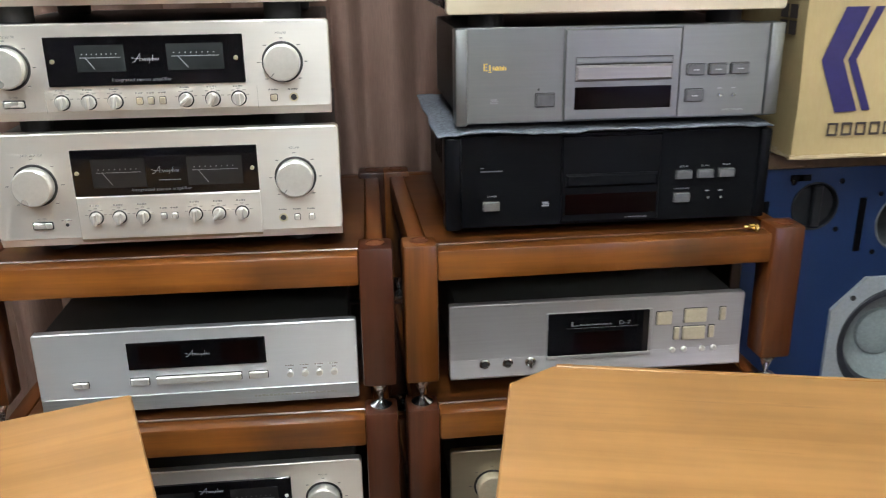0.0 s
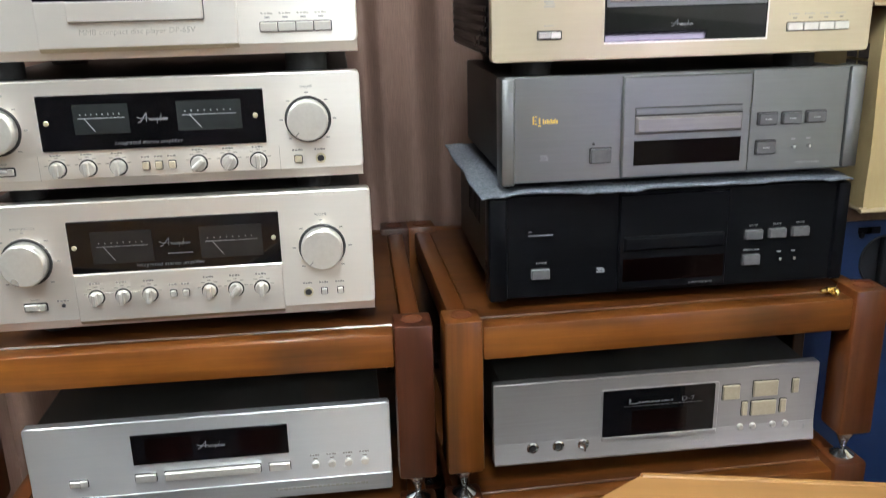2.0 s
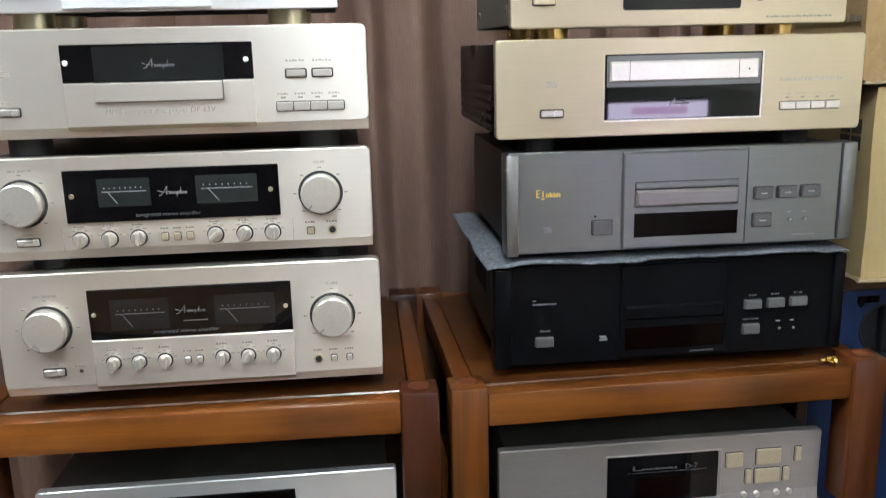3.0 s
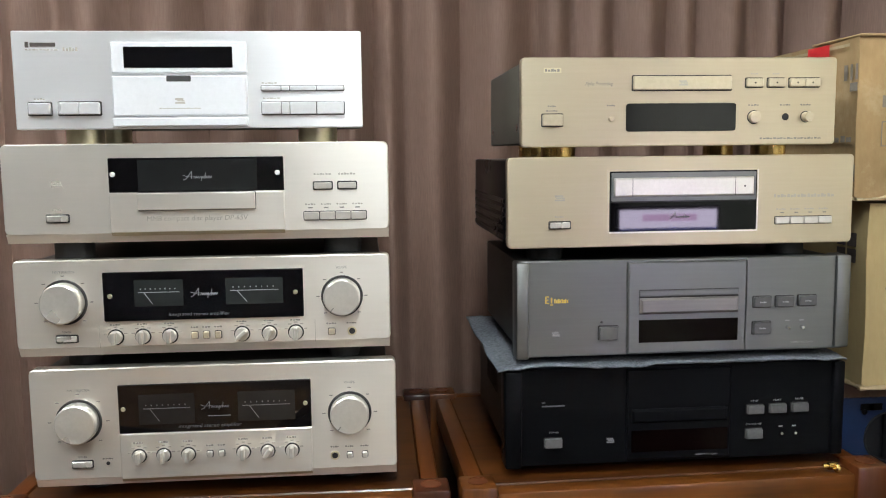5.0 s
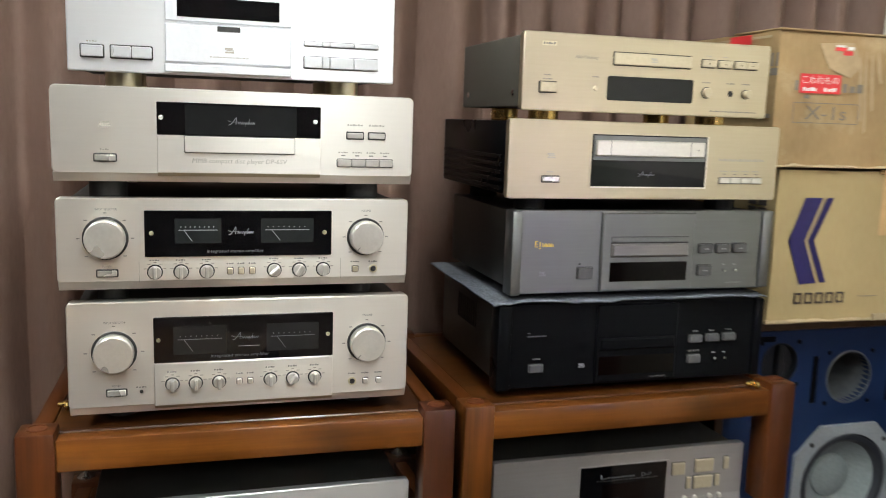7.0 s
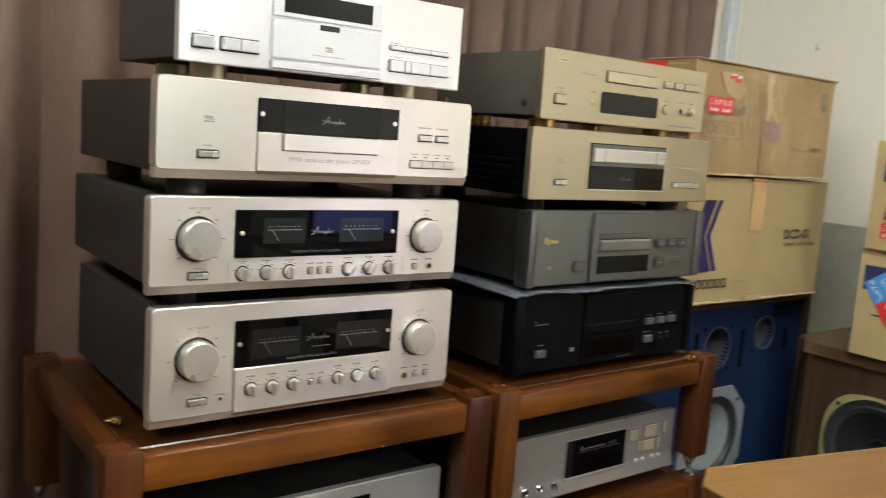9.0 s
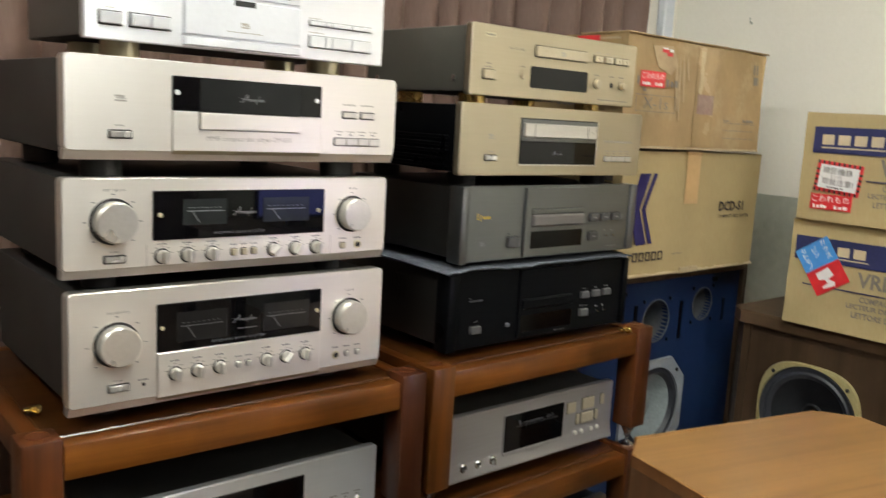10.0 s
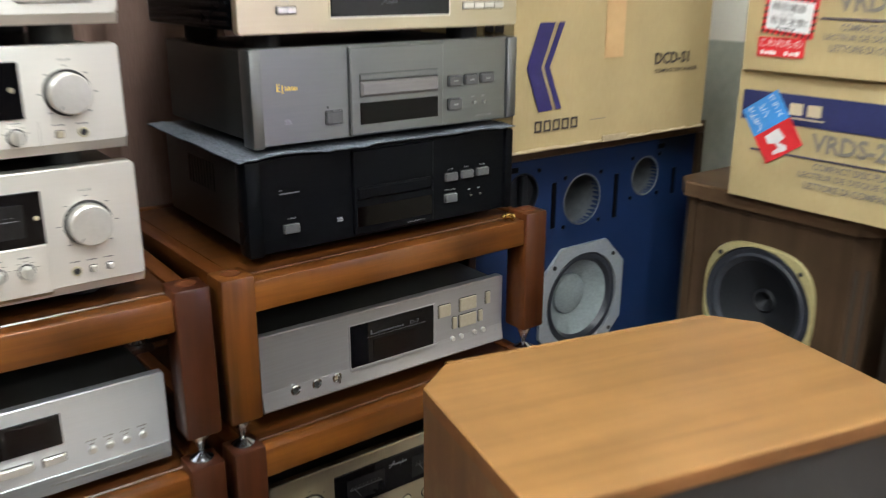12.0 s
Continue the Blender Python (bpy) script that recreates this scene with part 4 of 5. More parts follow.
# -- champagne player on brass feet, top of the stack
YT = 1.210
u = audio_unit("disc_player", "champagne gold disc player on brass disc feet", "disc player", 0.153, 0.597, 1.2625, 1.3825, YT, 1.515, before(1.2450, FRONT_A, 1.0076), CHAMP, CASE_GREY, 0.005, 0.0, 0.003, feet=GOLD, foot_r=0.0245, group="champagne disc players")
strips([(0.1835, 0.2075, 1.362, 1.3685)], PALEGOLD, u, YT - 0.0005, name="maker_mark")
strips(squiggle(0.185, 0.206, 1.3635, 1.367, 5), INK, u, YT - 0.001)
lettering("Alpha Processing", INK, u, 0.240, 0.279, 1.3435, 1.350, YT - 0.0004, lean=0.3)
key(u, 0.3065, 0.4445, 1.3385, 1.357, YT, CHAMP_KEY, 0.005, 0.0016, "disc_drawer")
disc_logo(u, 0.376, 1.3475, YT - 0.005, FAINT, 0.012, 0.007)
for x0, x1 in ((0.466, 0.4895), (0.497, 0.5205), (0.528, 0.549), (0.5496, 0.571)):
    key(u, x0, x1, 1.342, 1.3535, YT, CHAMP_KEY, 0.005, 0.0014)
    stud(u, (x0 + x1) / 2, 1.3475, YT - 0.005, 0.0012, GAP, 0.0005, "key_mark")
for x in (0.478, 0.509):
    strips(squiggle(x - 0.005, x + 0.005, 1.359, 1.3608, 3), FAINT, u, YT - 0.0004)
part("display", plate(0.2975, 0.4525, 1.2825, 1.3205, YT - 0.0012, YT + 0.001, 0.004, 0), GLASS, u, "black display window")
key(u, 0.1815, 0.209, 1.291, 1.3065, YT, CHAMP_KEY, 0.006, 0.0014)
strips(squiggle(0.189, 0.201, 1.3165, 1.3185, 4) + squiggle(0.187, 0.204, 1.3105, 1.3122, 4), INK, u, YT - 0.0004)
stud(u, 0.277, 1.3, YT, 0.004, CHAMP_KEY, 0.004, "button")
strips(squiggle(0.271, 0.283, 1.317, 1.319, 4), INK, u, YT - 0.0004)
rotary(u, 0.4785, 1.301, YT, 0.0082, 0.008, CHAMP_KEY)
part("hole", lathe([(0.005, 0.0006), (0.0003, 0.0007)], (0.524, YT, 1.301), "y", 18), GAP, u)
rotary(u, 0.5535, 1.301, YT, 0.0068, 0.012, CHAMP_KEY)
for x in (0.4785, 0.524, 0.5535):
    strips(squiggle(x - 0.008, x + 0.008, 1.3165, 1.3185, 4), INK, u, YT - 0.0004)
strips(squiggle(0.488, 0.577, 1.2705, 1.2728, 18), INK, u, YT - 0.0004)
for y in (1.255, 1.48):
    part("side_screw", lathe([(0.006, 0), (0.006, 0.0015), (0.004, 0.0025), (0.0003, 0.0025)], (0.1562, y, 1.2895), "x", 12), CHROME, u)

settle(u, FRONT_A, 1.0076)

# -- cold silver player on the middle shelf
YD = 1.190
MID = SHELF_TOP - PITCH
u = audio_unit("disc_player", "silver disc player with a shaded grey lower band, in the rack", "disc player", -0.486, -0.012, 0.5535, 0.685, YD, 1.56, before(MID, FRONT_B, 1.0196), COLDGREY, CASE, 0.005, 0.0, group="disc players")
# flat band in darker grey, for the shade on a downward-facing lower front
part("lower_band", plate(-0.485, -0.013, 0.5545, 0.5795, YD - 0.0016, YD + 0.001, 0.002, 0.0008), surface("shade_grey_band_aluminium", (0.25, 0.255, 0.255), (0.3, 0.305, 0.305), 0.36, 0.6, BRUSH, 260, 2.5, 0.02), u, "lower band painted darker for its downward-facing shade")
w = part("window", plate(-0.352, -0.1495, 0.6225, 0.6655, YD - 0.002, YD + 0.001, 0.0008, 0), GLASS, u, "black display window")
part("display", plate(-0.335, -0.275, 0.627, 0.661, YD - 0.0024, YD - 0.0018, 0.0005, 0), REDGLASS, w)
part("display", plate(-0.215, -0.160, 0.627, 0.661, YD - 0.0024, YD - 0.0018, 0.0005, 0), REDGLASS, w)
script_mark(w, -0.266, -0.231, 0.638, 0.65, YD - 0.002, MID_PRINT)
key(u, -0.3135, -0.189, 0.597, 0.6085, YD, SILVER_KEY, 0.006, 0.0012, "disc_drawer")
key(u, -0.352, -0.3255, 0.5965, 0.6075, YD, SILVER_KEY, 0.004, 0.0012)
key(u, -0.177, -0.1495, 0.597, 0.608, YD, SILVER_KEY, 0.004, 0.0012)
key(u, -0.436, -0.4135, 0.5965, 0.6055, YD, SILVER_KEY, 0.004, 0.0012)
for x in (-0.1155, -0.0932, -0.071, -0.0487):
    stud(u, x, 0.6005, YD, 0.0052, SILVER_KEY, 0.005, "button")
    strips(squiggle(x - 0.007, x + 0.007, 0.6135, 0.6155, 4), INK, u, YD - 0.0004)
    strips([(x - 0.003, x + 0.003, 0.6082, 0.6098)], INK, u, YD - 0.0004)
strips(squiggle(-0.172, -0.044, 0.5655, 0.569, 22), INK, u, YD - 0.0021)
disc_logo(u, -0.419, 0.567, YD - 0.0016, INK, 0.012, 0.007)

settle(u, FRONT_B, 1.0196)

# -- rosy silver player on the middle shelf of the second rack
u = audio_unit("disc_player", "rosy silver disc player with a dark display, in the rack", "disc player", 0.1295, 0.600, 0.5735, 0.6965, YD, 1.55, before(MID, FRONT_B, 1.024), ROSE, CASE, 0.004, 0.0, group="disc players", foot_r=0.02)
rings = []
for x in (0.1305, 0.599):
    rings.append([(x, YD - 0.0002, 0.605), (x, YD - 0.002, 0.592), (x, YD - 0.0042, 0.582), (x, YD - 0.0055, 0.577), (x, YD - 0.003, 0.5735), (x, YD + 0.002, 0.5735), (x, YD + 0.002, 0.605)])
part("flared_lip", loops(bmesh.new(), rings), ROSE, u, "lower edge curving outward")
part("display_bezel", plate(0.2815, 0.4515, 0.5985, 0.6775, YD - 0.002, YD + 0.001, 0.003, 0.0008), ROSE, u, "sloping display bezel")
part("bezel_sill", box(0.2825, 0.4505, YD - 0.004, YD - 0.0015, 0.599, 0.6052, 0.001), ROSE, u, "pale lower bezel")
w = part("display", plate(0.2835, 0.445, 0.6055, 0.6765, YD - 0.0035, YD, 0.002, 0), GLASS, u, "black display window")
part("inner_display", plate(0.325, 0.405, 0.611, 0.644, YD - 0.0039, YD - 0.003, 0.0005, 0), REDGLASS, w)
lettering("D-7", DULL, w, 0.397, 0.415, 0.654, 0.6605, YD - 0.004)
strips([(0.320, 0.323, 0.6545, 0.662), (0.320, 0.333, 0.6545, 0.6555)] + squiggle(0.334, 0.385, 0.655, 0.6575, 11) + squiggle(0.313, 0.43, 0.6507, 0.6513, 22), DULL, w, YD - 0.004, name="maker_mark")
for x0, x1, z0, z1 in ((0.4575, 0.482, 0.6485, 0.67), (0.5025, 0.5385, 0.65, 0.673), (0.5015, 0.538, 0.6205, 0.6425), (0.5605, 0.5695, 0.6515, 0.673), (0.4875, 0.4955, 0.6215, 0.6425), (0.5445, 0.553, 0.622, 0.6425)):
    key(u, x0, x1, z0, z1, YD, CHAMP_KEY, 0.004, 0.0011)
for x in (0.487, 0.506, 0.536, 0.555):
    stud(u, x, 0.6035, YD, 0.0045, SILVER_KEY, 0.005, "button")
for x in (0.1845, 0.221, 0.257):
    part("socket_ring", lathe([(0.0085, 0), (0.0085, 0.003), (0.0065, 0.0045), (0.005, 0.002), (0.0005, 0.002)], (x, YD - 0.0005, 0.5975), "y", 22), CHROME, u)
part("hole", lathe([(0.004, 0.0031), (0.0003, 0.0032)], (0.221, YD, 0.5975), "y", 14), GAP, u)
part("hole", lathe([(0.0048, 0.0031), (0.0003, 0.0032)], (0.1845, YD, 0.5975), "y", 14), GAP, u)
grip = box(0.2555, 0.2585, YD - 0.012, YD, 0.5905, 0.6045, 0.001)
part("selector_grip", grip, CHROME, u)
strips([(0.583, 0.5845, 0.593, 0.6), (0.583, 0.588, 0.5975, 0.599)], PALE, u, YD - 0.0022, name="maker_mark")

settle(u, FRONT_B, 1.024)

# -- amplifiers on the lowest shelves
LOW = MID - PITCH
for x0, x1, z1, skin, words, side in ((-0.49, -0.014, 0.4415, SILVER, "silver", 1), (0.130, 0.606, 0.4405, CHAMP, "champagne gold", 0)):
    u = audio_unit("amplifier", words + " amplifier with a dark meter window, low in the rack", "amplifier", x0, x1, 0.289, z1, YD, 1.56, before(LOW, FRONT_B, 1.0165), skin, CASE, 0.006, 0.01, group="rack amplifiers")
    w = part("window", plate(x0 + 0.113, x1 - 0.114, 0.352, 0.418, YD - 0.003, YD + 0.001, 0.0015, 0.0008), GLASS, u, "black glass window")
    meter(w, x0 + 0.135, x0 + 0.21, 0.362, 0.403, YD - 0.003, METER_DIM, FAINT_GREY)
    meter(w, x1 - 0.21, x1 - 0.135, 0.362, 0.403, YD - 0.003, METER_DIM, FAINT_GREY)
    script_mark(w, (x0 + x1) / 2 - 0.018, (x0 + x1) / 2 + 0.018, 0.397, 0.409, YD - 0.003, MID_PRINT)
    stud(w, x1 - 0.122, 0.385, YD - 0.003, 0.003, PAPER)
    for x in (x0 + 0.068, x1 - 0.063):
        rotary(u, x, 0.374, YD, 0.0262, 0.0185, SILVER_KEY if side else CHAMP_KEY)
        ticks(u, x, 0.374, YD, 0.036)
    for i in range(6):
        grip_knob(u, x0 + 0.13 + i * 0.042, 0.32, YD, SILVER_KEY if side else CHAMP_KEY, 0, 0.0085)
    lettering("VOLUME", INK, u, x1 - 0.07, x1 - 0.056, 0.4155, 0.4185, YD - 0.0004)
    settle(u, FRONT_B, 1.0165)

# -- brass cable plugs left on the rack shelves
for x, y in ((0.599, 1.190), (-0.523, 1.300)):
    plug = thing("brass_plug", (x, y, SHELF_TOP), "small brass spade plug lying on the rack", "plug", "brass plugs")
    part("barrel", lathe([(0.004, -0.011), (0.0055, -0.01), (0.0055, 0.003), (0.0035, 0.004), (0.0035, 0.011)], (x, y, SHELF_TOP + 0.0056), "x", 14), GOLD, plug)
    part("collar", lathe([(0.0058, -0.002), (0.0066, -0.001), (0.0066, 0.002), (0.0058, 0.003)], (x + 0.004, y - 0.012, SHELF_TOP + 0.0066), "x", 14), GOLD, plug)
    part("stem", box(x - 0.002, x + 0.002, y - 0.012, y, SHELF_TOP + 0.004, SHELF_TOP + 0.007, 0.0008), GOLD, plug)

# ---- loudspeakers ----


def cabinet_speaker(bx, by, yaw, w, d, top, label):
    """A low teak loudspeaker seen from above: mitred rear corners, cloth grille in a frame. bx, by: its front left corner."""
    m = Matrix.Translation((bx, by, 0)) @ Matrix.Rotation(radians(yaw), 4, "Z")
    s = thing("wooden_speaker", tuple(m @ Vector((w / 2, d / 2, FLOOR))), label, "loudspeaker", "wooden speakers")
    c = 0.047

    def outline(e, f):
        return [(e, f + e), (w - e, f + e), (w - e, d - c), (w - c, d - e), (c, d - e), (e, d - c)]

    def shell(z_list, skin, name, note="", f=0.0):
        bm = bmesh.new()
        loops(bm, [[tuple(m @ Vector((x, y, z))) for x, y in outline(e, f)] for e, z in z_list])
        bm.normal_update()
        for face in bm.faces:
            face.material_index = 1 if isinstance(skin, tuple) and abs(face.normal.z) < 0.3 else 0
        return part(name, bm, skin, s, note, sharp=20)

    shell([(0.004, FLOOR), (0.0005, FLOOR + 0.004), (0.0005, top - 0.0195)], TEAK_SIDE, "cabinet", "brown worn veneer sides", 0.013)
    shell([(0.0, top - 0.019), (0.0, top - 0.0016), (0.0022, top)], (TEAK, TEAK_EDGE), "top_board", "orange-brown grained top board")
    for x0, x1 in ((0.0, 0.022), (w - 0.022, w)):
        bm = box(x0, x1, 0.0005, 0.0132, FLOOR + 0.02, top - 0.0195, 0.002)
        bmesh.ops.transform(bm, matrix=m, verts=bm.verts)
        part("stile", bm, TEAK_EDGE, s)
    bm = box(0.0225, w - 0.0225, 0.005, 0.0132, FLOOR + 0.03, top - 0.0205, 0.003)
    bmesh.ops.transform(bm, matrix=m, verts=bm.verts)
    part("grille", bm, CLOTH, s, "charcoal cloth grille")
    bm = box(0.05, w - 0.05, d + 0.0004, d + 0.0095, top - 0.03, top - 0.0012, 0.002)
    bmesh.ops.transform(bm, matrix=m, verts=bm.verts)
    part("rear_lip", bm, TEAK, s)
    return s


cabinet_speaker(0.096, 0.572, -13.6, 0.492, 0.303, 0.758, "teak loudspeaker with charcoal cloth grille and worn side")
a = radians(19.0)
gw, gd = 0.492, 0.298
gx, gy = -0.252 - gw * math.cos(a) + gd * math.sin(a), 0.845 - gw * math.sin(a) - gd * math.cos(a)


def plain_speaker(bx, by, yaw, w, d, top):
    """The partner of the teak loudspeaker, square at the rear, turned the other way."""
    m = Matrix.Translation((bx, by, 0)) @ Matrix.Rotation(radians(yaw), 4, "Z")
    s = thing("wooden_speaker", tuple(m @ Vector((w / 2, d / 2, FLOOR))), "teak loudspeaker with a square grained top", "loudspeaker", "wooden speakers")

    def block(name, skin, note, *dims):
        bm = box(*dims)
        bmesh.ops.transform(bm, matrix=m, verts=bm.verts)
        part(name, bm, skin, s, note)

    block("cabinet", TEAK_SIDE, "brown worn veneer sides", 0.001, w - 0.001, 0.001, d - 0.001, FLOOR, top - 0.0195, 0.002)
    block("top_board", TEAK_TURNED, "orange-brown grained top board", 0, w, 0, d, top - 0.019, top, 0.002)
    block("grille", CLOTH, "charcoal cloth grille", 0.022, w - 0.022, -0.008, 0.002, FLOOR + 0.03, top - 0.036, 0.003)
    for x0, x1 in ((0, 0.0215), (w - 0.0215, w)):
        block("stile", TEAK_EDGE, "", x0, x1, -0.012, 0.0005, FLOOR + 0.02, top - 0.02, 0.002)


plain_speaker(gx, gy, 19.0, gw, gd, 0.760)


def ring_hole(cx, y, cz, r, depth, parent, skin_in, name="port", n=72):
    """A round tube set into a baffle that faces -y."""
    return part(name, lathe([(r + 0.004, 0.0008), (r + 0.002, 0.0022), (r, 0.001), (r * 0.995, -depth * 0.15), (r * 0.99, -depth * 0.4), (r * 0.985, -depth * 0.7), (r * 0.98, -depth), (r * 0.5, -depth), (0.001, -depth)], (cx, y, cz), "y", n, cap0=False), skin_in, parent)


def disc_hole_plate(x0, x1, z0, z1, y0, y1, holes, n=32):
    """A baffle board with round holes cut through it."""
    bm = bmesh.new()
    outer = [(x0, z0), (x1, z0), (x1, z1), (x0, z1)]
    edges = []
    vs = [bm.verts.new((x, y0, z)) for x, z in outer]
    edges += [bm.edges.new((vs[i], vs[(i + 1) % 4])) for i in range(4)]
    for cx, cz, r in holes:
        ring = [bm.verts.new((cx + r * math.cos(2 * math.pi * i / n), y0, cz + r * math.sin(2 * math.pi * i / n))) for i in range(n)]
        edges += [bm.edges.new((ring[i], ring[(i + 1) % n])) for i in range(n)]
    bmesh.ops.triangle_fill(bm, use_beauty=True, use_dissolve=False, edges=edges, normal=(0, -1, 0))
    made = bmesh.ops.extrude_face_region(bm, geom=bm.faces[:])
    bmesh.ops.translate(bm, verts=[v for v in made["geom"] if isinstance(v, bmesh.types.BMVert)], vec=(0, y1 - y0, 0))
    return bm


# -- large blue-fronted monitor speaker
YM, MTOP = 1.387, 0.872
mon = thing("monitor_speaker", (1.03, 1.56, FLOOR), "large studio monitor speaker with a blue front baffle", "loudspeaker")
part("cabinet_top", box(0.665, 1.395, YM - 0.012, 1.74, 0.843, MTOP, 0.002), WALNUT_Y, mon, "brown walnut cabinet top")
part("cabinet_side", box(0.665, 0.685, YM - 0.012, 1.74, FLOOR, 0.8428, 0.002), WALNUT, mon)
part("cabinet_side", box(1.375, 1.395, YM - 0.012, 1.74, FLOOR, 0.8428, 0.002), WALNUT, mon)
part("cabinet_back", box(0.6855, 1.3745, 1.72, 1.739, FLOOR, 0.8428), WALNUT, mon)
ports = ((0.815, 0.770, 0.041), (0.993, 0.733, 0.054), (1.199, 0.758, 0.043))
WX, WZ, WR = 1.003, 0.497, 0.118
baffle = part("baffle", disc_hole_plate(0.6855, 1.3745, FLOOR + 0.02, 0.8425, YM, YM + 0.02, ports + ((WX, WZ, WR),)), BLUE, mon, "matt blue front baffle")
ring_hole(0.815, YM, 0.770, 0.041, 0.012, mon, BLACKCONE, "horn_cover")
part("cover_rib", box(0.81, 0.826, YM - 0.004, YM + 0.009, 0.731, 0.809, 0.002), BLACKCONE, mon)
ring_hole(0.993, YM, 0.733, 0.054, 0.16, mon, PORT)
ring_hole(1.199, YM, 0.758, 0.043, 0.16, mon, PORT)
# slots aren't cut: raised black bars stand in for the shade inside
for x, z0, z1 in ((0.722, 0.728, 0.782), (0.906, 0.680, 0.782), (1.101, 0.673, 0.776), (1.304, 0.7, 0.765)):
    part("slot", box(x - 0.007, x + 0.007, YM - 0.0015, YM + 0.002, z0, z1, 0.001), BLACK, mon, "raised black bar, the painted shade of a vertical slot")
for cx, cz, r in ports:
    for k in range(4):
        ang = radians(45 + 90 * k)
        part("screw", lathe([(0.005, 0), (0.005, 0.002), (0.003, 0.003), (0.0003, 0.003)], (cx + (r + 0.017) * math.cos(ang) * 1.1, YM, cz + (r + 0.017) * math.sin(ang) * 1.1), "y", 10), BLACK, mon)
for x in (0.775, 0.79, 1.25):
    part("badge_hole", box(x - 0.012, x + 0.012, YM - 0.001, YM + 0.001, 0.817, 0.829, 0.0005), BLACK, mon)
woofer = part("woofer_frame", bmesh.new(), FRAME_GREY, mon, "grey cast eight-sided woofer frame")
bm = bmesh.new()
H, cc = 0.132, 0.062
octo = [(-H, -H + cc), (-H + cc, -H), (H - cc, -H), (H, -H + cc), (H, H - cc), (H - cc, H), (-H + cc, H), (-H, H - cc)]
outer = []
for i in range(8):
    p, q = octo[i], octo[(i + 1) % 8]
    for k in range(5):
        outer.append((p[0] + (q[0] - p[0]) * k / 5, p[1] + (q[1] - p[1]) * k / 5))
inner = []
for x, z in outer:
    l = math.hypot(x, z)
    inner.append((x / l * 0.112, z / l * 0.112))
loops(bm, [[(WX + x, YM + e, WZ + z) for x, z in ring] for ring, e in ((outer, 0.0), (outer, -0.008), (inner, -0.009), (inner, 0.004))], False, False)
bmesh.ops.translate(bm, verts=bm.verts, vec=-BASE[woofer.name])
bmesh.ops.recalc_face_normals(bm, faces=bm.faces)
bm.to_mesh(woofer.data)
bm.free()
part("surround", lathe([(0.113, 0.002), (0.107, 0.007), (0.097, 0.006), (0.089, -0.005)], (WX, YM, WZ), "y", 44, cap0=False, cap1=False), SURROUND, woofer, "dark woofer surround")
part("cone", lathe([(0.0895, -0.0045), (0.07, -0.022), (0.05, -0.04), (0.047, -0.041)], (WX, YM, WZ), "y", 44, cap0=False, cap1=False), CONE, woofer, "pale grey paper cone")
part("dust_cap", lathe([(0.049, -0.0405), (0.047, -0.033), (0.03, -0.026), (0.001, -0.023)], (WX, YM, WZ), "y", 36, cap0=False), CONE, woofer, "pale grey dust cap")
for k in range(4):
    ang = radians(45 + 90 * k)
    part("bolt", lathe([(0.005, 0), (0.005, 0.003), (0.0003, 0.004)], (WX + 0.132 * math.cos(ang), YM - 0.008, WZ + 0.132 * math.sin(ang)), "y", 10), GAP, woofer)


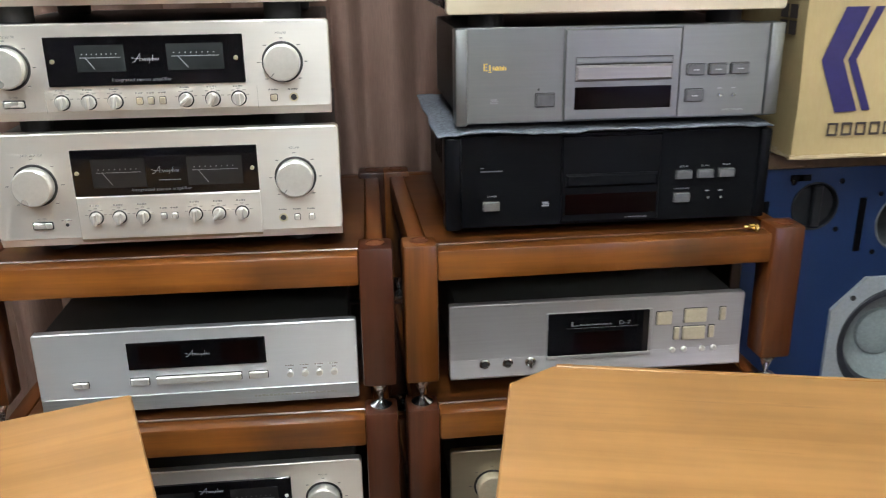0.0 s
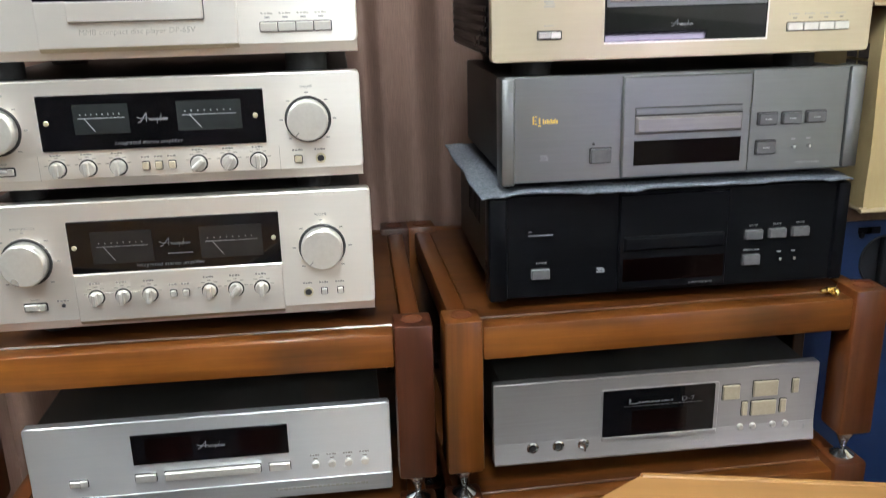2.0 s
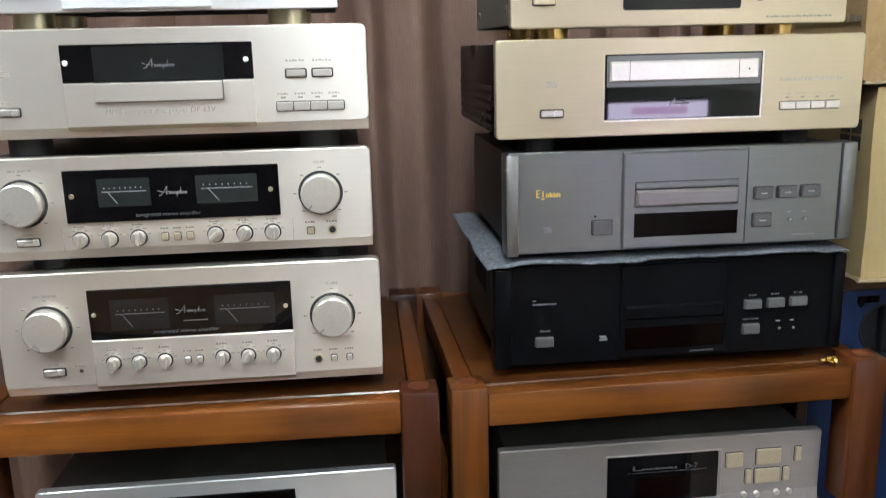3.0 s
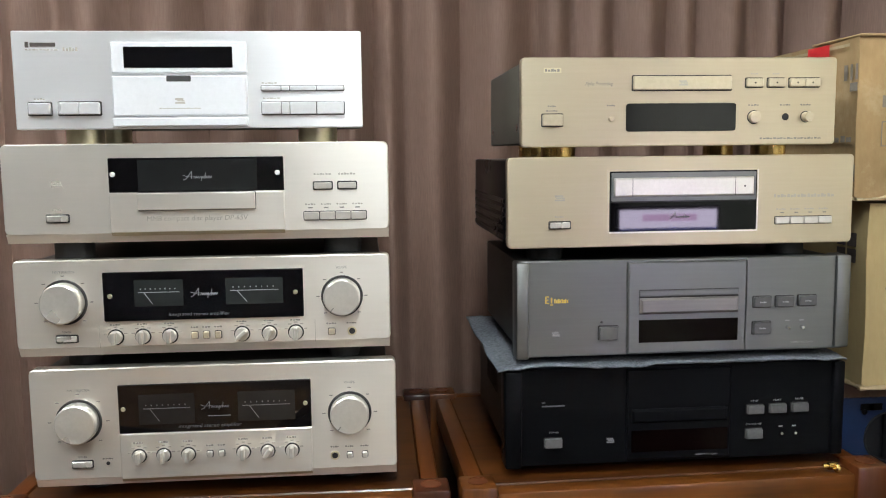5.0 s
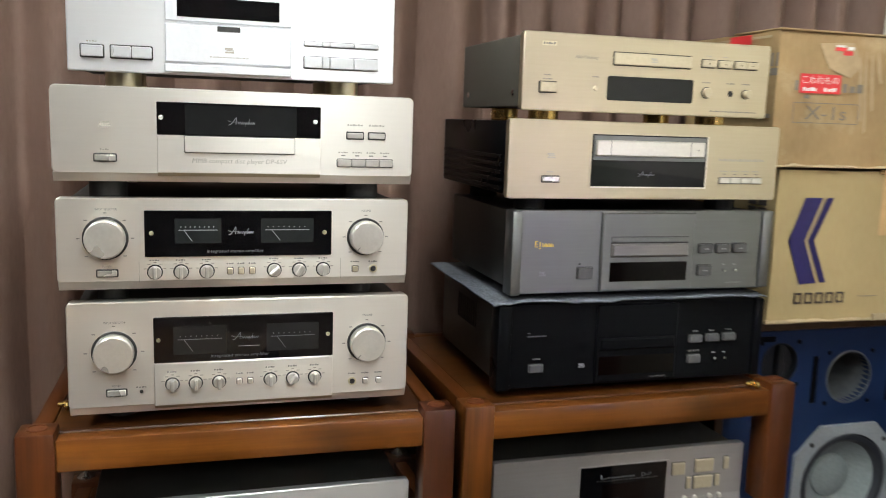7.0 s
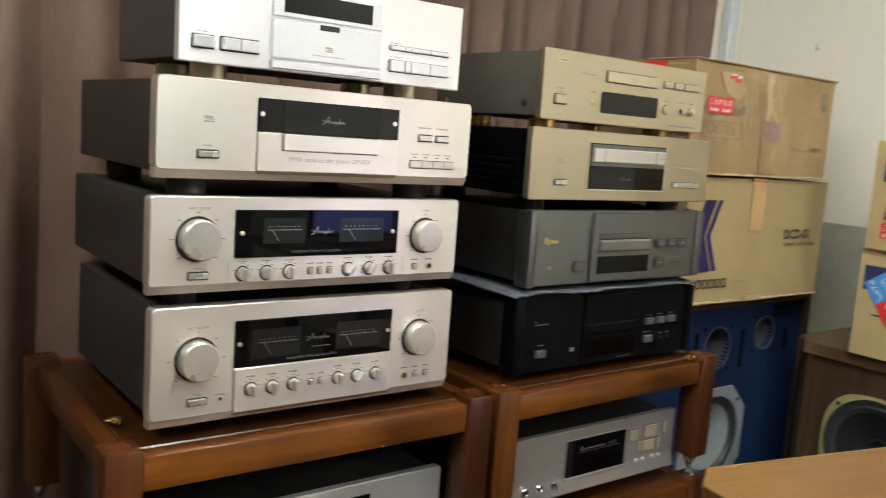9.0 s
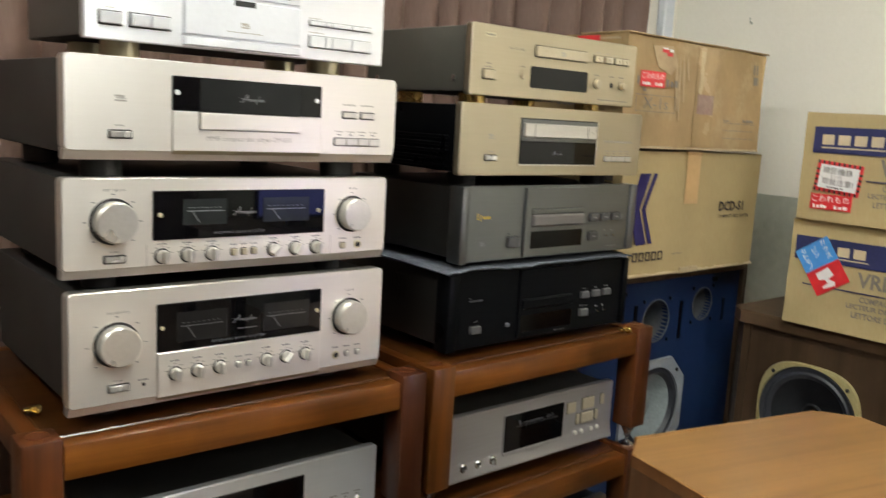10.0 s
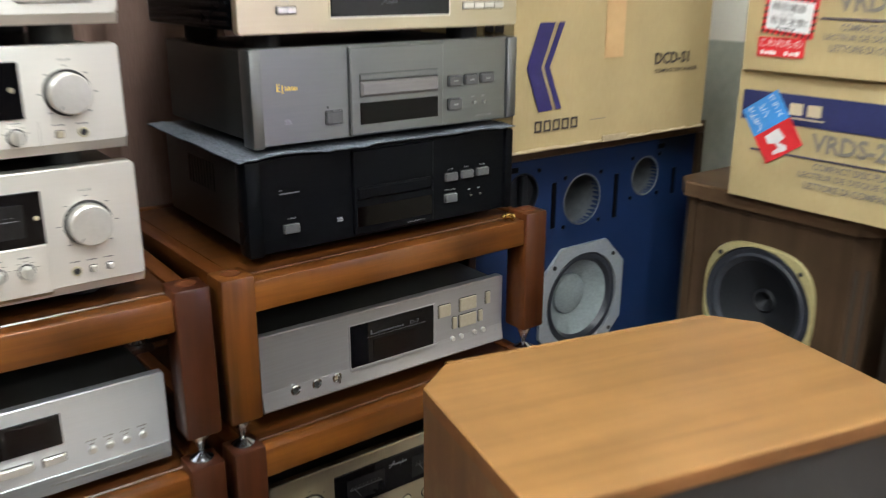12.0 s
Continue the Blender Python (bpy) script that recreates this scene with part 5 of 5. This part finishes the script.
def walnut_speaker(yc):
    """A walnut corner-chamfered speaker that faces -x, with a gold-framed driver."""
    s = thing("walnut_speaker", (1.4, yc, FLOOR), "walnut loudspeaker with a gold-framed black driver", "loudspeaker", "walnut speakers")
    xf, hw = 1.195, 0.239
    xb = 1.600

    def prism(z0, z1, e, c, skin, name, note="", bev=0.0):
        out = [(xf - e, yc - hw - e + c), (xf - e + c, yc - hw - e), (xb, yc - hw - e), (xb, yc + hw + e), (xf - e + c, yc + hw + e), (xf - e, yc + hw + e - c)]
        rings = [[(x, y, z0) for x, y in out], [(x, y, z1 - bev) for x, y in out]]
        if bev:
            rings.append([(x + (bev if x < 1.4 else 0), yc + (y - yc) * (1 - bev / hw), z1) for x, y in out])
        return part(name, loops(bmesh.new(), rings), skin, s, note, sharp=20)

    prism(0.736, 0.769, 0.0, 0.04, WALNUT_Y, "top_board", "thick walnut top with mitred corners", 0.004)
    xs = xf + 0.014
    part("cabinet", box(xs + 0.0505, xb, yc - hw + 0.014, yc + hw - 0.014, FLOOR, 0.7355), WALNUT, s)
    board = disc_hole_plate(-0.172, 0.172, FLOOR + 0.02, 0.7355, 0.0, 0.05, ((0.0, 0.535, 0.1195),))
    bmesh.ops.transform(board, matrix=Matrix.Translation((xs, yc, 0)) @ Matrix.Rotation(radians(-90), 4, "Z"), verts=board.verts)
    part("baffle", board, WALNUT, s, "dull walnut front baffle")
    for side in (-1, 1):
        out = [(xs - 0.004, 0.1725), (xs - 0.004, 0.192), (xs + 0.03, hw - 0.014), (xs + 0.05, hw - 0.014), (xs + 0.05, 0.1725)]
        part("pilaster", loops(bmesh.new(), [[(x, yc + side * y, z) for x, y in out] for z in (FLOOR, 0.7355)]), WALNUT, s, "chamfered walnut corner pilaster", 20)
    dy, dz = yc, 0.535
    bm = bmesh.new()
    n = 48

    def squircle(rc, rs):
        pts = []
        for i in range(n):
            t = 2 * math.pi * i / n
            r = rs + (rc - rs) * (abs(math.sin(2 * t)) ** 2.2)
            pts.append((r * math.cos(t), r * math.sin(t)))
        return pts

    rings = [[(xs, dy + a, dz + b) for a, b in squircle(0.147, 0.132)], [(xs - 0.008, dy + a, dz + b) for a, b in squircle(0.145, 0.13)],
             [(xs - 0.01, dy + a, dz + b) for a, b in squircle(0.1265, 0.1265)], [(xs - 0.002, dy + a, dz + b) for a, b in squircle(0.1245, 0.1245)]]
    driver = part("driver_frame", loops(bm, rings, False, False), OLIVE, s, "gold cast driver frame")
    part("surround", lathe([(0.126, 0.004), (0.122, 0.008), (0.112, 0.004), (0.106, 0.007), (0.099, 0.003), (0.094, -0.001)], (xs, dy, dz), "x", 44, cap0=False, cap1=False), SURROUND, driver, "slate blue corrugated surround")
    part("cone", lathe([(0.0945, 0.0), (0.055, -0.02), (0.026, -0.03)], (xs, dy, dz), "x", 44, cap0=False, cap1=False), BLACKCONE, driver, "black cone")
    part("centre_horn", lathe([(0.027, -0.0295), (0.022, -0.024), (0.012, -0.035), (0.001, -0.045)], (xs, dy, dz), "x", 30, cap0=False), BLACKCONE, driver, "dark centre horn")
    for k in range(4):
        ang = radians(45 + 90 * k)
        part("bolt", lathe([(0.005, 0.0085), (0.005, 0.011), (0.0003, 0.012)], (xs, dy + 0.134 * math.cos(ang), dz + 0.134 * math.sin(ang)), "x", 10), GAP, driver)
    for side in (-1, 1):
        for k in (0, 1):
            yy = yc + side * (0.199 + 0.015 * k)
            xx = xs + 0.003 + 0.0155 * k
            part("pilaster_slot", box(xx - 0.001, xx + 0.006, yy - 0.003, yy + 0.003, 0.2, 0.665, 0.001), GAP, s, "dark vertical port slot")
    part("control_plate", plate(-0.062, 0.062, 0.16, 0.265, 0, 0.003, 0.012, 0.0008), BLACK, s).matrix_local = Matrix.Translation(Vector((xs - 0.003, yc, 0)) - Vector((1.4, yc, FLOOR))) @ Matrix.Rotation(radians(-90), 4, "Z") @ Matrix.Translation(Vector((1.4, yc, FLOOR)))
    return s


walnut_speaker(1.068)
walnut_speaker(0.584)

# ---- cardboard boxes ----


def carton(name, label, x0, x1, y0, y1, z0, z1, skin, seed, batter=0.004, group="cartons"):
    """A closed carton with slightly bulged, battered faces, flaps along the top and a rim."""
    c = thing(name, ((x0 + x1) / 2, (y0 + y1) / 2, z0), label, "cardboard box", group)
    bm = bmesh.new()
    bmesh.ops.create_cube(bm, size=1.0)
    bmesh.ops.subdivide_edges(bm, edges=bm.edges[:], cuts=9, use_grid_fill=True)
    cx, cy, cz = (x0 + x1) / 2, (y0 + y1) / 2, (z0 + z1) / 2
    for v in bm.verts:
        u, w, h = v.co * 2
        p = Vector((cx + u * (x1 - x0) / 2, cy + w * (y1 - y0) / 2, cz + h * (z1 - z0) / 2))
        edge = sorted((abs(u), abs(w), abs(h)))[1] > 0.98
        k = batter if edge else batter * 0.25
        d = noise.noise_vector(p * 9 + Vector((seed, 0, 0))) * k
        if h < -0.99:
            d.z = 0
        v.co = p + Vector((d.x, max(0, d.y) if w < -0.99 else d.y, d.z))
    part("carton_body", bm, skin, c, sharp=40)
    return c


def ragged(along, a0, a1, depth, z, size, seed):
    """A crushed, frayed rim of cardboard along a carton's lower edge."""
    rings, n = [], 46
    for i in range(n + 1):
        a = a0 + (a1 - a0) * i / n
        k = noise.noise_vector(Vector((a * 38, seed, 0.0)))
        j = noise.noise_vector(Vector((a * 120, seed, 3.0)))
        s = size * (0.75 + 0.6 * k.x + 0.3 * j.y)
        ring = [(-0.6 * s - 0.25 * size * k.y, 0.05 * s), (-0.75 * s, 0.5 * s), (-0.35 * s, (1.0 + 0.3 * j.x) * s), (0.6 * size, 1.1 * s), (0.6 * size, 0.0)]
        rings.append([(a, depth + d, z + h) if along == "x" else (depth + d, a, z + h) for d, h in ring])
    return loops(bmesh.new(), rings)


x1box = carton("carton", "battered old brown carton with tape and a red sticker", 0.690, 1.262, 1.312, 1.60, 1.176, 1.424, CARD_OLD, 3.0, 0.005)
yx = 1.3095
part("top_flap", box(0.688, 1.266, 1.308, 1.45, 1.4245, 1.4285, 0.0015), CARD_OLD, x1box, "lifted front flap")
part("torn_rim", ragged("x", 0.694, 1.262, 1.311, 1.1765, 0.006, 2.0), CARD_EDGE, x1box)
part("torn_rim", ragged("y", 1.312, 1.59, 0.69, 1.1765, 0.009, 5.0), CARD_EDGE, x1box)
strips([(0.955, 1.035, 1.185, 1.42)], OLDTAPE, x1box, yx - 0.0004, name="old_tape")
polygon_print([(0.962, 1.41), (0.984, 1.408), (0.980, 1.37), (0.986, 1.34), (0.978, 1.308), (0.964, 1.312), (0.967, 1.35)], CARD_EDGE, x1box, yx - 0.0008, name="torn_paper")
strips([(0.965, 1.032, 1.262, 1.308)], STAINTAPE, x1box, yx - 0.001, name="stained_tape")
for dx, tall in ((0.0, 0.13), (0.012, 0.15), (0.026, 0.11), (0.04, 0.06)):
    polygon_print([(0.868 + dx, 1.398), (0.876 + dx, 1.395 - tall * 0.3), (0.884 + dx, 1.398 - tall), (0.879 + dx, 1.4 - tall * 1.05), (0.870 + dx, 1.395 - tall * 0.5)], SCUFF, x1box, yx - 0.0007, name="scuff")
polygon_print([(0.775, 1.405), (0.85, 1.41), (0.875, 1.37), (0.85, 1.345), (0.80, 1.36)], SCUFF, x1box, yx - 0.0005, name="scuff")
strips([(0.738, 0.829, 1.314, 1.349)], RED, x1box, yx - 0.0014, name="red_sticker")
lettering("こわれもの", PAPER, x1box, 0.743, 0.823, 1.3315, 1.3455, yx - 0.0022, name="sticker_words")
strips(squiggle(0.746, 0.778, 1.318, 1.325, 4) + squiggle(0.792, 0.82, 1.318, 1.325, 3), PAPER, x1box, yx - 0.0020)
strips([(0.81, 0.835, 1.393, 1.4), (0.828, 0.85, 1.386, 1.394)], RED, x1box, yx - 0.001, name="sticker_scrap")
strips([(0.812, 0.832, 1.40, 1.404), (0.838, 0.852, 1.396, 1.402)], PAPER, x1box, yx - 0.001, name="sticker_scrap")
lettering("X-1s", CARDGREY, x1box, 0.755, 0.848, 1.266, 1.291, yx - 0.001)
strips([(0.728, 0.876, 1.2955, 1.297), (0.728, 0.876, 1.259, 1.2605), (0.728, 0.7295, 1.2605, 1.2955), (0.8745, 0.876, 1.2605, 1.2955)], CARDGREY, x1box, yx - 0.001, name="printed_frame")
strips(squiggle(0.835, 0.882, 1.318, 1.334, 3) + [(0.728, 0.735, 1.318, 1.336), (0.75, 0.762, 1.304, 1.311)], CARDGREY, x1box, yx - 0.001, name="maker_mark")
strips([(1.085, 1.225, z, z + 0.0014) for z in (1.245, 1.2265, 1.207)] + squiggle(1.172, 1.222, 1.249, 1.257, 6) + squiggle(1.085, 1.11, 1.249, 1.253, 3), CARDGREY, x1box, yx - 0.001, name="printed_form")
strips([(1.2, 1.206, 1.37, 1.395), (1.214, 1.22, 1.37, 1.395), (1.203, 1.225, 1.345, 1.365)], CARDGREY, x1box, yx - 0.001, name="handling_mark")
# print on the side wall and a red sticker on the lifted flap
for nm, rects, skin in (("handling_mark", [(-1.343, -1.334, 1.36, 1.384), (-1.326, -1.32, 1.36, 1.384), (-1.312, -1.306, 1.36, 1.384)], CARDGREY), ("handling_mark", [(-1.326, -1.306, 1.343, 1.356)], CARDGREY),
                        ("side_print", squiggle(-1.50, -1.315, 1.266, 1.276, 12), CARDGREY), ("side_print", [(-1.322, -1.304, 1.205, 1.232)], CARDGREY)):
    strips(rects, skin, x1box, 0.6845, "x", nm)
lettering("X-1S", CARDGREY, x1box, -1.47, -1.362, 1.284, 1.312, 0.6843, facing="x", name="side_print")
strips([(-1.455, -1.388, 1.402, 1.421)], RED, x1box, 0.684, "x", "red_sticker")
strips([(-1.6, -1.33, 1.412, 1.4165), (-1.56, -1.36, 1.18, 1.192)], CARD_EDGE, x1box, 0.6843, "x", "frayed_edge")

den = carton("carton", "pale brown carton with a dark blue chevron mark", 0.722, 1.303, 1.320, 1.62, 0.8735, 1.170, CARD, 11.0, 0.0035)
yd = 1.3175
polygon_print([(0.783, 1.119), (0.822, 1.119), (0.789, 1.036), (0.824, 0.953), (0.786, 0.951), (0.752, 1.036)], NAVY_BRIGHT, den, yd - 0.0008, name="chevron_mark")
polygon_print([(0.833, 1.119), (0.848, 1.119), (0.811, 1.036), (0.847, 0.954), (0.833, 0.953), (0.797, 1.036)], NAVY_BRIGHT, den, yd - 0.0008, name="chevron_mark")
for i in range(5):
    x = 0.777 + i * 0.0245
    strips([(x, x + 0.0038, 0.912, 0.934), (x + 0.0148, x + 0.0186, 0.912, 0.934), (x + 0.0039, x + 0.0147, 0.9302, 0.934), (x + 0.0039, x + 0.0147, 0.912, 0.9158)], CARDINK, den, yd - 0.0008, name="maker_mark")
lettering("DCD-S1", CARDINK, den, 1.118, 1.232, 1.023, 1.048, yd - 0.0008, bold=0.028)
lettering("COMPACT DISC PLAYER", CARDINK, den, 1.119, 1.262, 1.005, 1.0135, yd - 0.0008, bold=0.028)
strips([(0.962, 1.018, 1.045, 1.169)], TAPE, den, yd - 0.0007, name="packing_tape")
part("tape_flap", box(0.955, 1.02, 1.314, 1.321, 1.165, 1.1735, 0.002), TAPE, den)
strips([(0.93, 0.975, 0.923, 0.9245)], CARDGREY, den, yd - 0.0006)
part("torn_rim", ragged("y", 1.318, 1.61, 0.722, 0.8736, 0.008, 8.0), CARD_EDGE, den)
part("bottom_flap", ragged("x", 0.716, 1.302, 1.3185, 0.8736, 0.0068, 7.0), CARD_EDGE, den, "frayed bottom flap edge")
part("tape_tab", box(0.965, 1.04, 1.311, 1.3155, 0.874, 0.888, 0.001), CARD_EDGE, den)
strips([(-1.5, -1.36, 0.88, 0.886)], CARD_EDGE, den, 0.7172, "x", "frayed_edge")
strips([(-1.37, -1.345, 1.10, 1.122), (-1.40, -1.375, 1.10, 1.122), (-1.37, -1.345, 1.074, 1.096), (-1.40, -1.375, 1.074, 1.096)], CARDINK, den, 0.7172, "x", "handling_mark")

t2 = carton("carton", "brown carton with navy band, on a walnut speaker", 1.172, 1.585, 0.575, 1.142, 0.7695, 1.026, CARD, 21.0, 0.0035)
t1 = carton("carton", "brown carton with navy band and warning stickers, on top", 1.156, 1.575, 0.565, 1.130, 1.0285, 1.281, CARD, 31.0, 0.0035)
part("top_flap", box(1.25, 1.56, 0.57, 0.93, 1.2825, 1.2865, 0.0015), CARD_EDGE, t1)
xa, xb2 = 1.1535, 1.1695


def maker_letters(parent, u0, v0, v1, depth, first=0):
    """Four bold notched blocks in place of a maker's name."""
    w = 0.033
    for i in range(first, 4):
        s = u0 + i * 0.0375
        strips([(s, s + w * 0.84, v0, v1)], TANPRINT, parent, depth, "x", "maker_mark")


strips([(-1.107, -0.60, 1.188, 1.249)], NAVY, t1, xa, "x", "navy_band")
maker_letters(t1, -1.086, 1.208, 1.231, xa - 0.0006)
strips([(-1.086, -0.936, 1.1995, 1.2025)], TANPRINT, t1, xa - 0.0006, "x", "maker_mark")
lettering("VRDS-25XS", CARDGREY, t1, -0.948, -0.727, 1.143, 1.182, xa - 0.0006, "x", bold=0.03)
strips([(-0.975, -0.60, 1.129, 1.132)], NAVY, t1, xa - 0.0006, "x", "blue_line")
lettering("COMPACT DISC PLAYER", CARDGREY, t1, -0.936, -0.785, 1.110, 1.123, xa - 0.0006, "x", bold=0.028)
lettering("LECTEUR DE DISQUE COMPACT", CARDGREY, t1, -0.966, -0.745, 1.0915, 1.1045, xa - 0.0006, "x", bold=0.028)
lettering("LETTORE DI COMPACT DISC", CARDGREY, t1, -0.953, -0.752, 1.073, 1.086, xa - 0.0006, "x", bold=0.028)
# warning label with a red and black striped border
lp = (-1.038, 1.132)
strips([(-1.092, -0.984, 1.096, 1.168)], RED, t1, xa - 0.0006, "x", "warning_label", 0.0004, -5, lp)
bars = [(-1.092 + i * 0.012, -1.087 + i * 0.012, 1.1605, 1.168) for i in range(9)] + [(-1.091 + i * 0.012, -1.086 + i * 0.012, 1.096, 1.1035) for i in range(9)]
bars += [(-1.092, -1.0845, 1.108 + i * 0.012, 1.113 + i * 0.012) for i in range(4)] + [(-0.9915, -0.984, 1.108 + i * 0.012, 1.113 + i * 0.012) for i in range(4)]
strips(bars, CARDINK, t1, xa - 0.0012, "x", "label_stripes", 0.0004, -5, lp)
strips([(-1.0835, -0.9925, 1.1045, 1.1595)], PAPER, t1, xa - 0.0012, "x", "label_paper", 0.0004, -5, lp)
lettering("精密機器", CARDINK, t1, -1.075, -1.006, 1.140, 1.155, xa - 0.0018, "x", "label_words", -5)
lettering("につき", CARDINK, t1, -1.055, -1.03, 1.1315, 1.138, xa - 0.0018, "x", "label_words", -5)
lettering("取扱注意!", CARDINK, t1, -1.076, -1.002, 1.1145, 1.1295, xa - 0.0018, "x", "label_words", -5)
strips(squiggle(-1.06, -1.02, 1.107, 1.1105, 5), CARDINK, t1, xa - 0.0018, "x", "label_print", 0.0004, -5, lp)
strips([(-1.098, -1.0, 1.0565, 1.0925)], RED, t1, xa - 0.0008, "x", "red_sticker")
lettering("こわれもの", PAPER, t1, -1.093, -1.006, 1.0745, 1.0895, xa - 0.0014, "x", "sticker_words")
strips(squiggle(-1.09, -1.055, 1.06, 1.068, 4) + squiggle(-1.04, -1.008, 1.06, 1.068, 3), PAPER, t1, xa - 0.0014, "x")

strips([(-1.128, -0.60, 0.930, 0.988)], NAVY, t2, xb2, "x", "navy_band")
maker_letters(t2, -1.10, 0.9495, 0.9715, xb2 - 0.0006, 2)
strips([(-1.04, -0.952, 0.942, 0.9445)], TANPRINT, t2, xb2 - 0.0006, "x", "maker_mark")
lettering("VRDS-25XS", CARDGREY, t2, -0.972, -0.750, 0.885, 0.921, xb2 - 0.0006, "x", bold=0.03)
strips([(-1.10, -0.60, 0.8705, 0.8735)], NAVY, t2, xb2 - 0.0006, "x", "blue_line")
lettering("COMPACT DISC PLAYER", CARDGREY, t2, -0.962, -0.79, 0.851, 0.865, xb2 - 0.0006, "x", bold=0.028)
lettering("LECTEUR DE DISQUE COMPACT", CARDGREY, t2, -0.99, -0.745, 0.832, 0.846, xb2 - 0.0006, "x", bold=0.028)
lettering("LETTORE DI COMPACT DISC", CARDGREY, t2, -0.976, -0.757, 0.813, 0.827, xb2 - 0.0006, "x", bold=0.028)
pv, slant = (-1.057, 0.9205), 34.0
strips([(-1.1005, -1.0135, 0.9205, 0.980)], SKY, t2, xb2 - 0.0012, "x", "fragile_sticker", 0.0004, slant, pv)
strips([(-1.1005, -1.0135, 0.861, 0.9204)], RED, t2, xb2 - 0.0012, "x", "fragile_sticker", 0.0004, slant, pv)


def on_sticker(a, b):
    """A place on the slanting sticker, from its middle."""
    ca, sa = math.cos(radians(slant)), math.sin(radians(slant))
    return pv[0] + a * ca - b * sa, pv[1] + a * sa + b * ca


for column, words in enumerate(("ガラス", "ビン", "セトモノ")):
    for row, sign in enumerate(words):
        cu, cv = on_sticker(0.027 - 0.026 * column, 0.051 - (0.0175 if len(words) == 3 else 0.0138) * row - (0.008 if len(words) == 2 else 0))
        lettering(sign, PAPER, t2, cu - 0.0065, cu + 0.0065, cv - 0.006, cv + 0.006, xb2 - 0.0018, "x", "sticker_words", slant, bold=0.01)
polygon_print([on_sticker(a, b) for a, b in ((-0.022, -0.01), (0.012, -0.008), (0.016, -0.03), (0.0, -0.034), (0.012, -0.046), (0.008, -0.054), (-0.022, -0.05), (-0.02, -0.044), (-0.006, -0.042), (-0.008, -0.032), (-0.022, -0.026))], PAPER, t2, xb2 - 0.0018, "x", "glass_symbol")
p0, p1, p2 = Vector((-0.825, 1.0245)), Vector((-0.786, 0.956)), Vector((-0.655, 1.0245))
polygon_print([tuple(p0), tuple(p1), tuple(p2)], YELLOW, t2, xb2 - 0.0012, "x", "hazard_label")
polygon_print([(-0.811, 1.0245), (-0.782, 0.972), (-0.683, 1.0245)], PAPER, t2, xb2 - 0.0018, "x", "label_paper")
for a, b, n, inward in ((p0, p1, 5, Vector((0.0075, 0.0045))), (p1, p2, 10, Vector((-0.0035, 0.0105)))):
    for i in range(n):
        q, r = a.lerp(b, (i + 0.15) / n), a.lerp(b, (i + 0.62) / n)
        polygon_print([tuple(q), tuple(r), tuple(r + inward), tuple(q + inward)], CARDINK, t2, xb2 - 0.0018, "x", "label_stripe")
strips(squiggle(-0.785, -0.73, 1.0, 1.007, 5) + squiggle(-0.78, -0.745, 0.988, 0.995, 3), CARDINK, t2, xb2 - 0.0024, "x", "label_print", 0.0004, 30, (-0.765, 0.998))

strips([(-1.589, -1.586, 1.562, 1.576), (-1.587, -1.578, 1.556, 1.563)], DADO, east, X1 - 0.0008, "x", "scratch")

# ---- a lit screen on a desk behind the walk, seen mirrored in the dark windows ----
desk = thing("desk", (1.25, -1.3, FLOOR), "plain brown desk at the far side of the shop", "desk")
part("desk_top", box(0.85, 1.6, -1.65, -1.05, 0.64, 0.67, 0.003), WALNUT_Y, desk)
for x in (0.88, 1.57):
    for y in (-1.61, -1.09):
        part("leg", box(x - 0.025, x + 0.025, y - 0.025, y + 0.025, FLOOR, 0.6395, 0.003), WALNUT, desk)
mn = thing("computer_screen", (1.235, -1.2, 0.67), "black computer screen showing a pale blue page", "screen")
part("bezel", box(1.005, 1.465, -1.23, -1.203, 0.715, 1.02, 0.004), BLACK, mn)
part("display", box(1.02, 1.45, -1.203, -1.2, 0.73, 0.925), SCREEN, mn, "blue part of the lit display")
part("banner", box(1.12, 1.36, -1.2, -1.1985, 0.955, 0.985), BANNER, mn, "pink banner on the lit page")
part("display_page", box(1.02, 1.45, -1.203, -1.2, 0.9255, 1.005), PAGE, mn, "lilac page on the lit display")
part("stand", box(1.185, 1.285, -1.26, -1.231, 0.675, 0.9, 0.003), BLACK, mn)
part("stand_foot", box(1.125, 1.345, -1.32, -1.12, 0.6701, 0.6745, 0.001), BLACK, mn)
